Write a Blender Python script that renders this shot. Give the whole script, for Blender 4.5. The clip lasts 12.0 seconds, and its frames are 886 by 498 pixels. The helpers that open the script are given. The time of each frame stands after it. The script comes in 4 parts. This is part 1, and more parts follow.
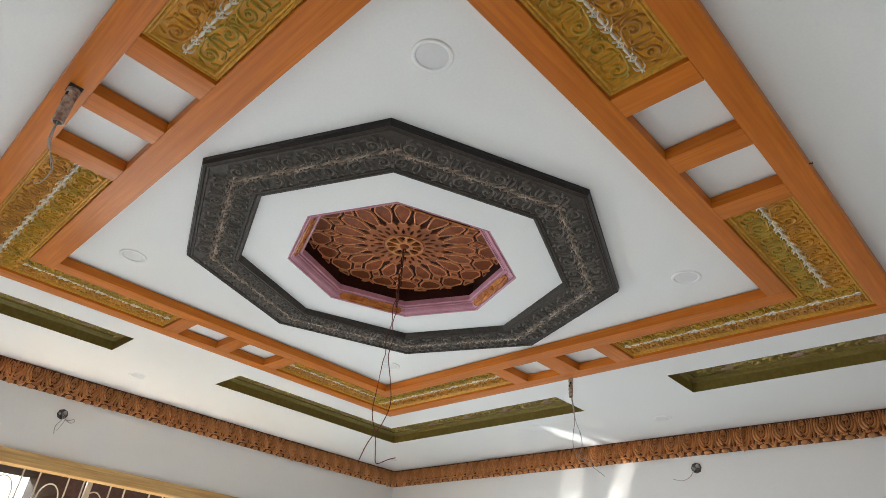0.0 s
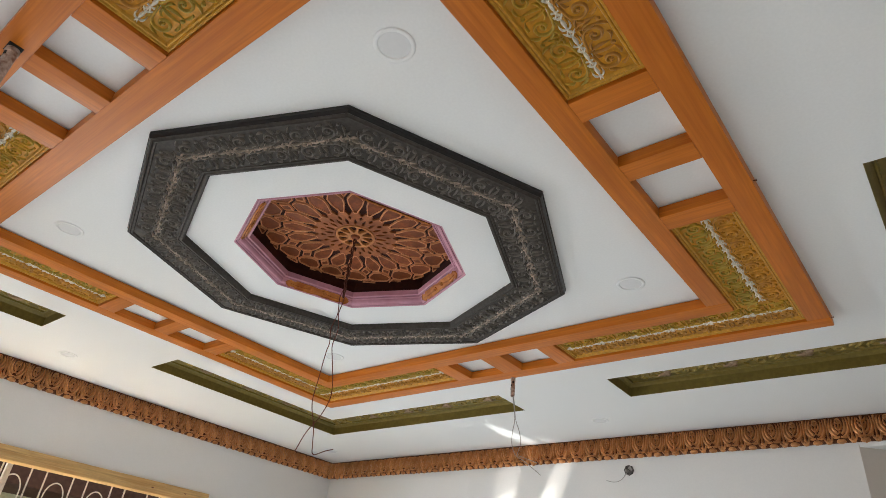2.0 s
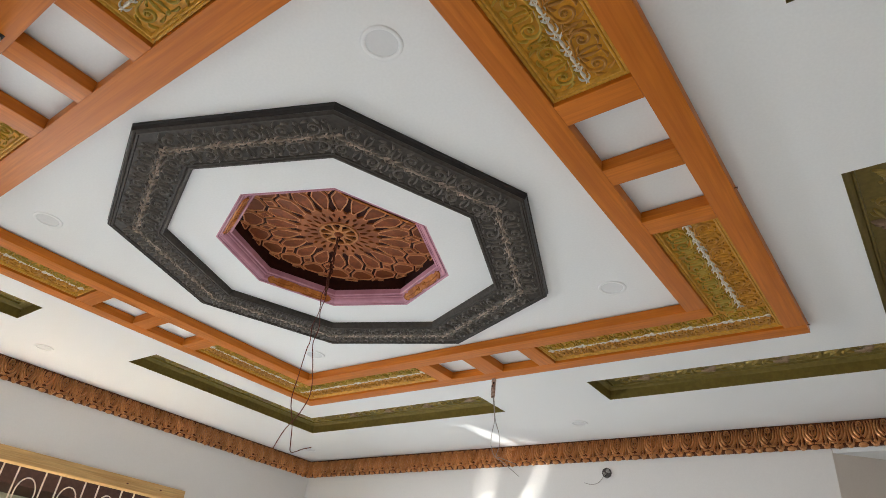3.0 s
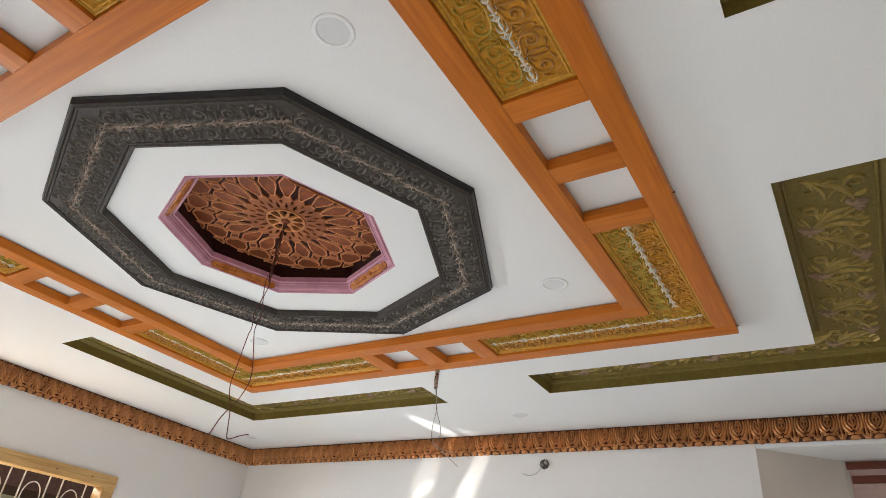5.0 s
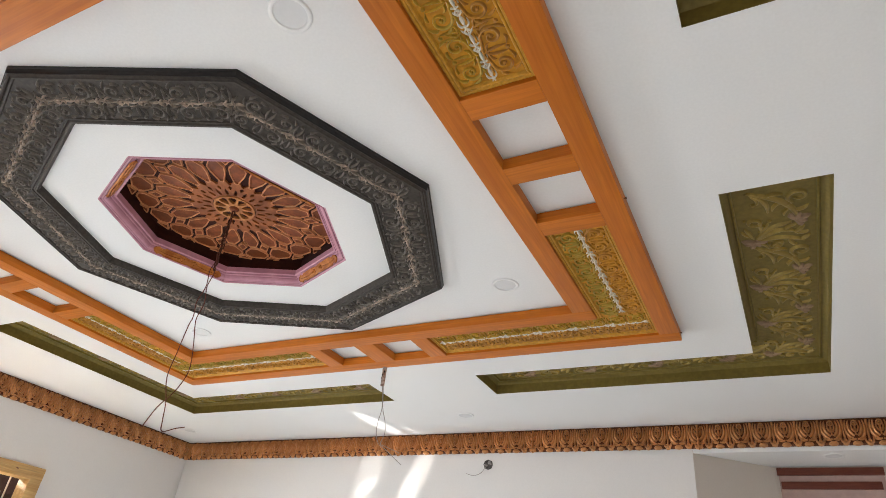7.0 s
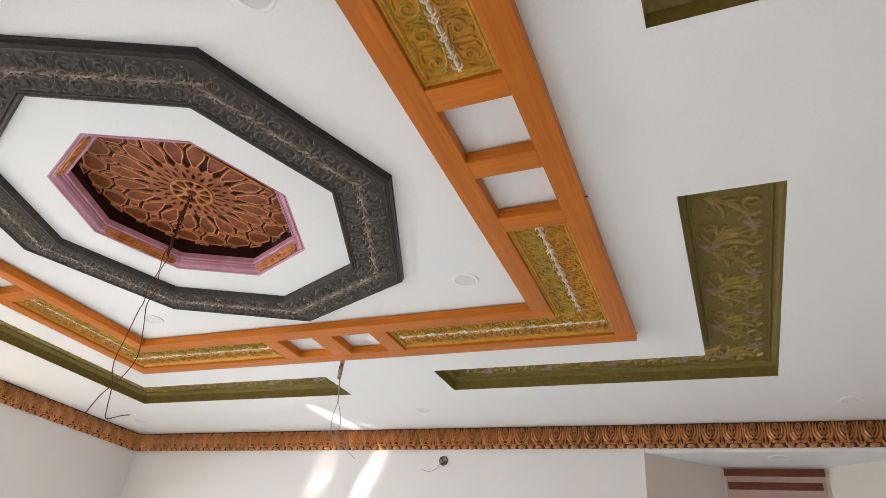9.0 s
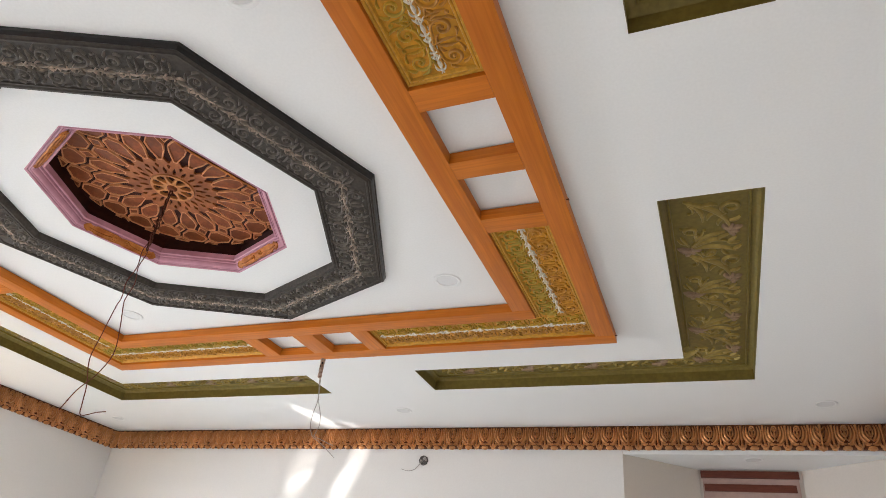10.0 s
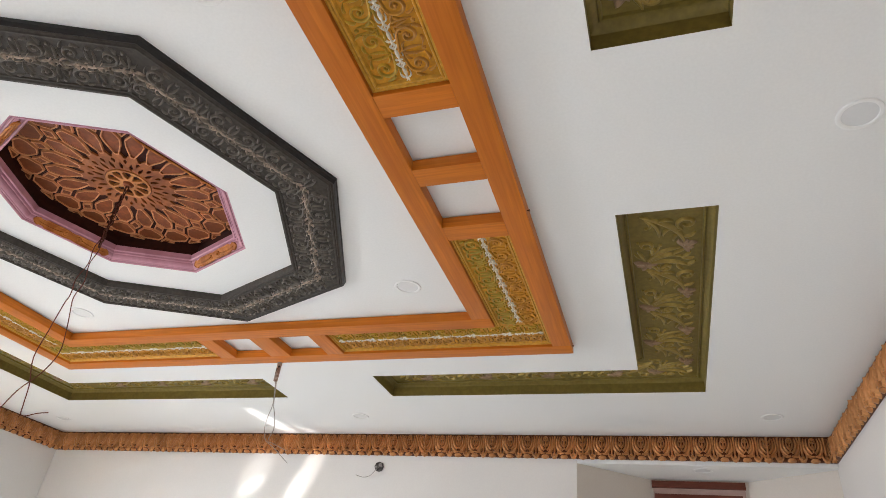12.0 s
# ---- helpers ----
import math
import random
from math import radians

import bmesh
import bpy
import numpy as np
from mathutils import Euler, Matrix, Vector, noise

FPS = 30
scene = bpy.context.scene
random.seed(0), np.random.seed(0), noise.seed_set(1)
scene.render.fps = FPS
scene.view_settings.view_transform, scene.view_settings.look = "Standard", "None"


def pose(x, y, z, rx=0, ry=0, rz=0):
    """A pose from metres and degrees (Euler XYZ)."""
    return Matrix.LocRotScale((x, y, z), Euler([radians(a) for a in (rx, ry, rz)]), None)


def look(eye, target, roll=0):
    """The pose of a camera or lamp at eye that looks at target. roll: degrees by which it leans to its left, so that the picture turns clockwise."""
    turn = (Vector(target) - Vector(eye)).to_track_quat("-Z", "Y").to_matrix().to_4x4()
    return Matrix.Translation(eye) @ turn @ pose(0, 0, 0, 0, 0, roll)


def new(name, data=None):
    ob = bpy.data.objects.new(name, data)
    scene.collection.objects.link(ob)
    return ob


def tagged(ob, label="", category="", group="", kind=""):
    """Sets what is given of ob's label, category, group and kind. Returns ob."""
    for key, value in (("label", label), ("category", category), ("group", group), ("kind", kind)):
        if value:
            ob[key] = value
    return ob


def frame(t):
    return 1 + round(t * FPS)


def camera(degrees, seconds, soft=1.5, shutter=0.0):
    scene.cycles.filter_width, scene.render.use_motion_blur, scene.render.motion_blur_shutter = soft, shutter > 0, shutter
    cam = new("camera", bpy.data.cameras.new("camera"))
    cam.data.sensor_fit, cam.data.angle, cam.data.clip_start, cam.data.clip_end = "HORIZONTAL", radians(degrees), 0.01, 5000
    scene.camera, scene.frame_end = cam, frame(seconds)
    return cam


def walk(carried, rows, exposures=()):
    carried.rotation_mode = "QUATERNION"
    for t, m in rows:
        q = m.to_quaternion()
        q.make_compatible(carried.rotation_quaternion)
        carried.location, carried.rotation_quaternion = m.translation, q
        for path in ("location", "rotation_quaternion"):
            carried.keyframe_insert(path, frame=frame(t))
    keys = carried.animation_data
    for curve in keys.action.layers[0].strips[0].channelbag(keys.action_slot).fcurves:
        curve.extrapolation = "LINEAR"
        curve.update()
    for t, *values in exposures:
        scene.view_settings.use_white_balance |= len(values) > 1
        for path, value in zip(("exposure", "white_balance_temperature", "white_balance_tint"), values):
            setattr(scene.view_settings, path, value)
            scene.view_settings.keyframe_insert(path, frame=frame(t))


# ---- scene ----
cam = camera(70.0, 12.0, soft=0.6)
PATH = [
    (0, (6.251, -5.467, 1.532), (5.007, -4.288, 2.562), 5.6),
    (0.5, (6.244, -5.466, 1.535), (5.015, -4.27, 2.564), 6.0),
    (1, (6.245, -5.465, 1.531), (5.046, -4.24, 2.562), 6.6),
    (1.5, (6.243, -5.462, 1.531), (5.077, -4.208, 2.564), 6.8),
    (2, (6.247, -5.45, 1.535), (5.111, -4.167, 2.566), 6.5),
    (2.5, (6.25, -5.449, 1.532), (5.133, -4.152, 2.565), 6.7),
    (4.5, (6.27, -5.432, 1.538), (5.256, -4.054, 2.573), 6.9),
    (5, (6.289, -5.445, 1.526), (5.309, -4.038, 2.555), 6.6),
    (5.5, (6.281, -5.42, 1.531), (5.343, -3.993, 2.571), 6.7),
    (6, (6.286, -5.417, 1.536), (5.369, -3.974, 2.574), 6.8),
    (6.5, (6.284, -5.418, 1.534), (5.385, -3.966, 2.575), 6.9),
    (7, (6.286, -5.41, 1.533), (5.428, -3.933, 2.574), 6.7),
    (9, (6.294, -5.378, 1.524), (5.535, -3.852, 2.57), 6.8),
    (9.5, (6.298, -5.382, 1.525), (5.558, -3.848, 2.574), 6.9),
    (10, (6.309, -5.376, 1.527), (5.593, -3.831, 2.577), 6.9),
    (10.5, (6.314, -5.374, 1.528), (5.631, -3.816, 2.58), 6.6),
    (11, (6.322, -5.369, 1.526), (5.673, -3.8, 2.581), 6.7),
    (11.5, (6.326, -5.367, 1.536), (5.701, -3.794, 2.601), 6.6),
    (12, (6.328, -5.375, 1.533), (5.718, -3.803, 2.609), 6.8),
]

# the film brightens a little on the way and its white drifts from cool to faintly pink
EXPOSURES = [(0.0, 1.18, 6130, 7.5), (3.0, 1.23, 6250, 9.5), (5.0, 1.37, 6300, 11), (6.5, 1.40, 6340, 12), (7.0, 1.50, 6340, 12), (9.5, 1.56, 6340, 12.5), (12.0, 1.55, 6340, 12)]
walk(cam, [(t, look(eye, target, roll)) for t, eye, target, roll in PATH], exposures=EXPOSURES)

# ---- plan, in metres ----
H = 3.2                                  # ceiling
DROP = 0.060                             # timber frame under the ceiling
X0, X1, Y0, Y1 = -0.02, 7.54, -7.07, 0.02   # room, wall faces
FX, FY, FHX, FHY = 3.877, -3.547, 1.9815, 1.7557  # timber frame: centre and half sizes
NEAR_EDGE, NEAR_INNER = -5.330, -4.806   # timber frame: outer and inner edge of its near arm
OX, OY = 3.91, -3.545                    # octagons: centre
SOFFIT = 2.975                           # ceiling of the bay behind the far wall
JOG = 5.635                              # where the far wall ends and the bay opens

# ---- daylight ----
world = bpy.data.worlds.new("sky")
scene.world = world
world.use_nodes = True
wn = world.node_tree
sky = wn.nodes.new("ShaderNodeTexSky")
sky.sky_type, sky.sun_disc = "NISHITA", False
sky.sun_elevation, sky.sun_rotation = radians(22), radians(-98)
wn.nodes["Background"].inputs[1].default_value = 0.12
wn.links.new(sky.outputs[0], wn.nodes["Background"].inputs[0])

sun_data = bpy.data.lights.new("sun", "SUN")
sun_data.energy, sun_data.angle, sun_data.color = 5.0, radians(0.5), (1.0, 0.955, 0.895)
sun = new("sun", sun_data)
sun.matrix_basis = look((-9.0, -4.5, 1.9 + 3.75), (0.0, -3.3, 1.9))


def fill_light(name, eye, target, w, h, power, color=(0.93, 0.97, 1.0)):
    data = bpy.data.lights.new(name, "AREA")
    data.shape, data.size, data.size_y, data.energy, data.color = "RECTANGLE", w, h, power, color
    lamp = new(name, data)
    lamp.matrix_basis = look(eye, target)
    return lamp


fill_light("window_daylight", (-0.42, -3.3, 1.5), (2.4, -2.3, -3.0), 3.2, 1.2, 162, (0.90, 0.96, 1.0))
# fill lamp added behind the near wall, at an opening nobody sees
fill_light("window_daylight", (3.6, -7.5, 1.6), (3.6, -4.5, -1.4), 5.0, 1.3, 8, (0.90, 0.96, 1.0))


def glint_spot(floor_at, target, length_deg, width_deg, lean, power):
    """Spot lamp added at the floor in place of reflected sunlight: a narrow, stretched beam."""
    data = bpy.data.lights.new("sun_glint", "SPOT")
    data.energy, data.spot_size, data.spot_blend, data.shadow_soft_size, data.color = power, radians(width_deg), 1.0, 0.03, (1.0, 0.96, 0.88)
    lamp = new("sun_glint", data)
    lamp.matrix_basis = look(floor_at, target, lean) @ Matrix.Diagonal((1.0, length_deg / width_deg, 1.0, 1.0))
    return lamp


# where the added spots stand, on the floor
SPOT_AT = (1.7, -2.6, 0.06)
glint_spot(SPOT_AT, (3.14, 0.0, 2.80), 9.0, 3.4, -28, 250)
glint_spot(SPOT_AT, (2.57, 0.0, 2.76), 9.5, 5.2, -28, 140)
glint_spot(SPOT_AT, (2.58, 0.0, 2.69), 1.5, 4.2, 8, 300)
glint_spot(SPOT_AT, (3.03, 0.0, 2.64), 4.0, 3.0, -20, 300)
glint_spot(SPOT_AT, (2.88, -0.34, 3.2), 12.0, 3.0, -28, 330)
glint_spot(SPOT_AT, (3.12, -0.11, 3.2), 5.0, 1.8, -24, 180)

# ---- materials ----


def material(name, color, other=None, rough=0.6, metal=0.0, grain=60.0, patch=2.5, vary=0.12, bump=0.15, stretch=(1, 1, 1), spread=0.0, gloss=0.3):
    """Paint, plaster or wood: two scales of noise in colour, fine bump; other: a second colour that comes through in patches."""
    m = bpy.data.materials.new(name)
    m.use_nodes = True
    nt = m.node_tree
    n, l = nt.nodes, nt.links
    bsdf = n["Principled BSDF"]
    bsdf.inputs["Roughness"].default_value, bsdf.inputs["Metallic"].default_value = rough, metal
    bsdf.inputs["Specular IOR Level"].default_value = gloss
    co = n.new("ShaderNodeTexCoord")
    mp = n.new("ShaderNodeMapping")
    mp.inputs["Scale"].default_value = stretch
    l.new(co.outputs["Object"], mp.inputs[0])
    fine, large = n.new("ShaderNodeTexNoise"), n.new("ShaderNodeTexNoise")
    fine.inputs["Scale"].default_value, large.inputs["Scale"].default_value = grain, patch
    fine.inputs["Detail"].default_value, large.inputs["Detail"].default_value = 4, 3
    for tex in (fine, large):
        l.new(mp.outputs[0], tex.inputs["Vector"])
    ramp = n.new("ShaderNodeValToRGB")
    a = [c * (1 - vary) for c in color]
    b = [min(1.0, c * (1 + vary)) for c in color]
    ramp.color_ramp.elements[0].position, ramp.color_ramp.elements[1].position = 0.35, 0.65
    ramp.color_ramp.elements[0].color, ramp.color_ramp.elements[1].color = (*a, 1), (*b, 1)
    l.new(fine.outputs["Fac"], ramp.inputs[0])
    mix = n.new("ShaderNodeMix")
    mix.data_type = "RGBA"
    fac = n.new("ShaderNodeMapRange")
    fac.inputs[1].default_value, fac.inputs[2].default_value = 0.42, 0.62
    l.new(large.outputs["Fac"], fac.inputs[0])
    l.new(fac.outputs[0], mix.inputs[0])
    l.new(ramp.outputs[0], mix.inputs[6])
    if other:
        mix.inputs[7].default_value = (*other, 1)
    else:
        mul = n.new("ShaderNodeMix")
        mul.data_type, mul.blend_type = "RGBA", "MULTIPLY"
        mul.inputs[0].default_value = 1
        l.new(ramp.outputs[0], mul.inputs[6])
        mul.inputs[7].default_value = (1 - vary * 0.5, 1 - vary * 0.5, 1 - vary * 0.5, 1)
        l.new(mul.outputs[2], mix.inputs[7])
    out = mix.outputs[2]
    if spread:
        info = n.new("ShaderNodeObjectInfo")
        hsv = n.new("ShaderNodeHueSaturation")
        val = n.new("ShaderNodeMapRange")
        val.inputs[3].default_value, val.inputs[4].default_value = 1 - spread, 1 + spread
        l.new(info.outputs["Random"], val.inputs[0])
        l.new(val.outputs[0], hsv.inputs["Value"])
        l.new(out, hsv.inputs["Color"])
        out = hsv.outputs[0]
    l.new(out, bsdf.inputs["Base Color"])
    bp = n.new("ShaderNodeBump")
    bp.inputs["Strength"].default_value, bp.inputs["Distance"].default_value = bump, 0.004
    l.new(fine.outputs["Fac"], bp.inputs["Height"])
    l.new(bp.outputs[0], bsdf.inputs["Normal"])
    return m


def timber(name, color, dark, along, rough=0.42):
    """Varnished timber with grain along one axis."""
    sc = [14.0, 14.0, 14.0]
    sc["xyz".index(along)] = 0.9
    m = material(name, color, dark, rough=rough, gloss=0.22, grain=5.0, patch=2.2, vary=0.10, bump=0.05, stretch=sc, spread=0.07)
    n, l = m.node_tree.nodes, m.node_tree.links
    bsdf = n["Principled BSDF"]
    # fine dark pores drawn out along the board
    mp, pores, ramp, mul = n.new("ShaderNodeMapping"), n.new("ShaderNodeTexNoise"), n.new("ShaderNodeValToRGB"), n.new("ShaderNodeMix")
    long = [1.0, 1.0, 1.0]
    long["xyz".index(along)] = 0.018
    mp.inputs["Scale"].default_value = long
    pores.inputs["Scale"].default_value, pores.inputs["Detail"].default_value, pores.inputs["Distortion"].default_value = 110.0, 4, 0.3
    ramp.color_ramp.elements[0].position, ramp.color_ramp.elements[1].position = 0.36, 0.56
    ramp.color_ramp.elements[0].color, ramp.color_ramp.elements[1].color = (0.89, 0.86, 0.83, 1), (1, 1, 1, 1)
    mul.data_type, mul.blend_type = "RGBA", "MULTIPLY"
    mul.inputs[0].default_value = 1.0
    l.new(n["Texture Coordinate"].outputs["Object"], mp.inputs[0])
    l.new(mp.outputs[0], pores.inputs["Vector"])
    l.new(pores.outputs["Fac"], ramp.inputs[0])
    l.new(bsdf.inputs["Base Color"].links[0].from_socket, mul.inputs[6])
    l.new(ramp.outputs[0], mul.inputs[7])
    l.new(mul.outputs[2], bsdf.inputs["Base Color"])
    return m


WHITE = material("ceiling_paint", (0.80, 0.80, 0.79), rough=0.75, grain=90, patch=0.7, vary=0.015, bump=0.06)
WALL = material("wall_paint", (0.72, 0.69, 0.66), rough=0.8, grain=80, patch=0.9, vary=0.012, bump=0.03)
# wall paint toned beige and darker, for the shade inside the bay
BAY_SHADE = material("cream_wall_paint", (0.64, 0.58, 0.52), rough=0.8, grain=80, patch=0.9, vary=0.015, bump=0.03)
TILE = material("floor_tile", (0.62, 0.61, 0.585), rough=0.25, grain=20, patch=1.2, vary=0.05, bump=0.02)
WOOD_X = timber("orange_timber", (0.55, 0.162, 0.013), (0.50, 0.142, 0.011), "x")
WOOD_Y = timber("orange_timber", (0.55, 0.162, 0.013), (0.50, 0.142, 0.011), "y")
PINE = timber("pale_pine", (0.60, 0.39, 0.165), (0.52, 0.31, 0.12), "y", 0.55)
GOLD = material("gold_paint", (0.52, 0.232, 0.010), (0.45, 0.212, 0.014), rough=0.5, metal=0.08, grain=45, patch=6, vary=0.22, bump=0.2)
GOLD_LINE = material("gold_moulding", (0.55, 0.28, 0.03), rough=0.45, metal=0.1, grain=50, patch=5, vary=0.15)
GREEN_GILT = material("green_tinted_gilt", (0.45, 0.262, 0.024), (0.36, 0.265, 0.045), rough=0.5, metal=0.08, grain=45, patch=5, vary=0.25)
BROWN_GILT = material("brown_tinted_gilt", (0.50, 0.236, 0.028), (0.40, 0.198, 0.045), rough=0.5, metal=0.08, grain=45, patch=5, vary=0.25)
SILVER = material("silver_paint", (0.72, 0.67, 0.58), rough=0.45, metal=0.1, grain=80, patch=12, vary=0.12)
SLATE = material("dark_grey_paint", (0.066, 0.056, 0.048), gloss=0.14, rough=0.6, grain=60, patch=4, vary=0.2, bump=0.2)
# the ground's grey made lighter: highlights of the relief are in its colour
HIGHLIT_SLATE = material("dark_grey_relief", (0.150, 0.130, 0.110), gloss=0.25, rough=0.45, grain=60, patch=6, vary=0.2)
BRONZE = material("worn_bronze_paint", (0.50, 0.40, 0.32), (0.20, 0.165, 0.13), rough=0.4, metal=0.3, grain=60, patch=25, vary=0.25)
# ring's grey taken to black, for the shade on its near outer sides
EDGE_SHADE = material("black_edge_paint", (0.020, 0.017, 0.016), rough=0.35, grain=60, patch=4, vary=0.2)
OLIVE = material("olive_paint", (0.190, 0.140, 0.032), rough=0.42, metal=0.1, grain=40, patch=3, vary=0.12)
OLIVE_RELIEF = material("olive_gilt_relief", (0.345, 0.245, 0.062), (0.265, 0.188, 0.046), rough=0.36, metal=0.2, grain=40, patch=8, vary=0.2)
MAUVE = material("mauve_paint", (0.29, 0.190, 0.115), rough=0.5, grain=50, patch=9, vary=0.15)
PINK = material("pink_paint", (0.56, 0.28, 0.35), (0.47, 0.22, 0.28), gloss=0.3, rough=0.45, grain=40, patch=6, vary=0.08)
ORANGE = material("carved_orange_paint", (0.53, 0.195, 0.045), (0.36, 0.11, 0.022), gloss=0.15, rough=0.5, grain=40, patch=14, vary=0.15)
# backing of the crown, darker than the relief on it
COPPER = material("copper_brown_paint", (0.13, 0.040, 0.012), rough=0.45, metal=0.25, grain=40, patch=6, vary=0.2)
COPPER_RELIEF = material("copper_gold_relief", (0.60, 0.285, 0.108), (0.47, 0.205, 0.072), rough=0.36, metal=0.35, grain=50, patch=9, vary=0.2, spread=0.1)
# darker than the carved cells that stand on it
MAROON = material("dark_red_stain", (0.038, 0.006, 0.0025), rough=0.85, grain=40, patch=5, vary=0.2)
CARVED = material("carved_brown_wood", (0.225, 0.056, 0.013), (0.16, 0.035, 0.008), rough=0.6, grain=60, patch=8, vary=0.18, spread=0.08)
# wood of the plates, lightened to put a highlight along the rims
RIM_HIGHLIGHT = material("carved_light_wood", (0.67, 0.30, 0.13), (0.57, 0.23, 0.095), rough=0.55, grain=60, patch=8, vary=0.15)
WHEEL = material("carved_gold_wood", (0.50, 0.205, 0.062), (0.42, 0.155, 0.045), rough=0.5, grain=60, patch=9, vary=0.15)
COLLAR = material("carved_collar_wood", (0.33, 0.100, 0.027), (0.22, 0.062, 0.016), rough=0.55, grain=60, patch=9, vary=0.15)
CHAIN = material("rusty_chain", (0.10, 0.035, 0.02), rough=0.55, metal=0.4, grain=90, patch=30, vary=0.3)
RED_WIRE = material("brown_cable", (0.16, 0.045, 0.03), rough=0.5, vary=0.1)
GREY_WIRE = material("grey_cable", (0.36, 0.33, 0.30), rough=0.5, vary=0.1)
PIPE = material("speckled_conduit", (0.46, 0.36, 0.30), (0.24, 0.13, 0.09), rough=0.6, grain=60, patch=45, vary=0.2)
BOXGREY = material("dark_box_plastic", (0.055, 0.048, 0.045), (0.12, 0.10, 0.09), rough=0.7, grain=90, patch=40, vary=0.3)
# near-black that stands for the shade in gaps and holes
VOID_SHADE = material("dark_void", (0.02, 0.018, 0.017), rough=0.8, vary=0.2)
LAMP_WHITE = material("lamp_plastic", (0.82, 0.82, 0.81), rough=0.4, vary=0.01, bump=0.0)
LAMP_GLASS = material("frosted_diffuser", (0.70, 0.70, 0.70), gloss=0.1, rough=0.6, vary=0.01, bump=0.0)
IRON = material("painted_iron", (0.62, 0.56, 0.47), rough=0.45, grain=50, patch=9, vary=0.1)
BROWN = material("brown_door_trim", (0.14, 0.036, 0.02), rough=0.4, grain=20, patch=3, vary=0.15, stretch=(1, 1, 8))
ROSE = material("rose_door_paint", (0.46, 0.32, 0.28), rough=0.5, grain=30, patch=3, vary=0.05)
EAVE = material("brown_eave", (0.042, 0.019, 0.012), gloss=0.15, rough=0.8, grain=20, patch=2, vary=0.2)
SAGE = material("sage_render", (0.30, 0.30, 0.21), rough=0.8, grain=30, patch=1, vary=0.08)
EARTH = material("bare_ground", (0.30, 0.25, 0.19), rough=0.9, grain=8, patch=0.3, vary=0.15)

# ---- building helpers ----
WORLD_OF = {}


def mesh_of(name, bm, mat, smooth=True):
    bmesh.ops.recalc_face_normals(bm, faces=bm.faces)
    me = bpy.data.meshes.new(name)
    bm.to_mesh(me)
    bm.free()
    me.materials.append(mat)
    if smooth:
        me.polygons.foreach_set("use_smooth", [True] * len(me.polygons))
        me.set_sharp_from_angle(angle=radians(38))
    return me


def thing(name, label, category, at=(0, 0, 0), group="", kind=""):
    """An Empty at the base of a thing that has parts."""
    ob = new(name)
    ob.empty_display_size = 0.05
    ob.location = at
    WORLD_OF[ob] = Matrix.Translation(at)
    return tagged(ob, label, category, group, kind)


def solid(name, bm, mat, label="", category="", group="", kind="", smooth=True):
    """A top-level thing of one mesh, in world coordinates."""
    ob = new(name, mesh_of(name, bm, mat, smooth))
    WORLD_OF[ob] = Matrix.Identity(4)
    return tagged(ob, label, category, group, kind)


def piece(name, me, parent, m=Matrix.Identity(4), label="", kind=""):
    """A mesh under a thing, at a pose in the world."""
    ob = new(name, me)
    ob.parent = parent
    ob.matrix_parent_inverse = WORLD_OF[parent].inverted()
    ob.matrix_basis = m
    WORLD_OF[ob] = m
    return tagged(ob, label, kind=kind)


def part(name, bm, mat, parent, label="", smooth=True, kind=""):
    return piece(name, mesh_of(name, bm, mat, smooth), parent, label=label, kind=kind)


def box(bm, x0, x1, y0, y1, z0, z1, bevel=0.0):
    vs = [bm.verts.new((x, y, z)) for x in (x0, x1) for y in (y0, y1) for z in (z0, z1)]
    fs = [bm.faces.new([vs[i] for i in f]) for f in ((0, 1, 3, 2), (4, 6, 7, 5), (0, 4, 5, 1), (2, 3, 7, 6), (0, 2, 6, 4), (1, 5, 7, 3))]
    if bevel:
        es = list({e for f in fs for e in f.edges})
        bmesh.ops.bevel(bm, geom=es, offset=bevel, segments=2, affect="EDGES", profile=0.7)
    return bm


def boxed(*a, **k):
    return box(bmesh.new(), *a, **k)


def disc(bm, cx, cy, profile, n=32, axis_z=0.0):
    """A turned shape: profile of (radius, z)."""
    rings = []
    for r, z in profile:
        if r < 1e-6:
            rings.append([bm.verts.new((cx, cy, axis_z + z))])
        else:
            rings.append([bm.verts.new((cx + r * math.cos(2 * math.pi * i / n), cy + r * math.sin(2 * math.pi * i / n), axis_z + z)) for i in range(n)])
    for a, b in zip(rings, rings[1:]):
        for i in range(n):
            j = (i + 1) % n
            f = [a[i % len(a)], a[j % len(a)], b[j % len(b)], b[i % len(b)]]
            f = list(dict.fromkeys(f))
            if len(f) > 2:
                bm.faces.new(f)
    return bm


def ribbon(bm, pts, radii, height, base=0.0):
    """A rounded raised band along a flat path (u, v), standing on w = base."""
    rows = []
    n = len(pts)
    for i, (u, v) in enumerate(pts):
        a, b = pts[max(0, i - 1)], pts[min(n - 1, i + 1)]
        d = Vector((b[0] - a[0], b[1] - a[1]))
        d = d.normalized() if d.length > 1e-9 else Vector((1, 0))
        s = Vector((-d.y, d.x))
        r = radii[i] if isinstance(radii, (list, tuple)) else radii
        h = height * min(1.0, r / (max(radii) if isinstance(radii, (list, tuple)) else radii) + 0.25)
        rows.append([bm.verts.new((u + s.x * k * r, v + s.y * k * r, base + q * h)) for k, q in ((-1, 0), (-0.55, 0.8), (0, 1), (0.55, 0.8), (1, 0))])
    for a, b in zip(rows, rows[1:]):
        for i in range(4):
            bm.faces.new((a[i], a[i + 1], b[i + 1], b[i]))
    bm.faces.new(rows[0])
    bm.faces.new(rows[-1][::-1])
    return bm


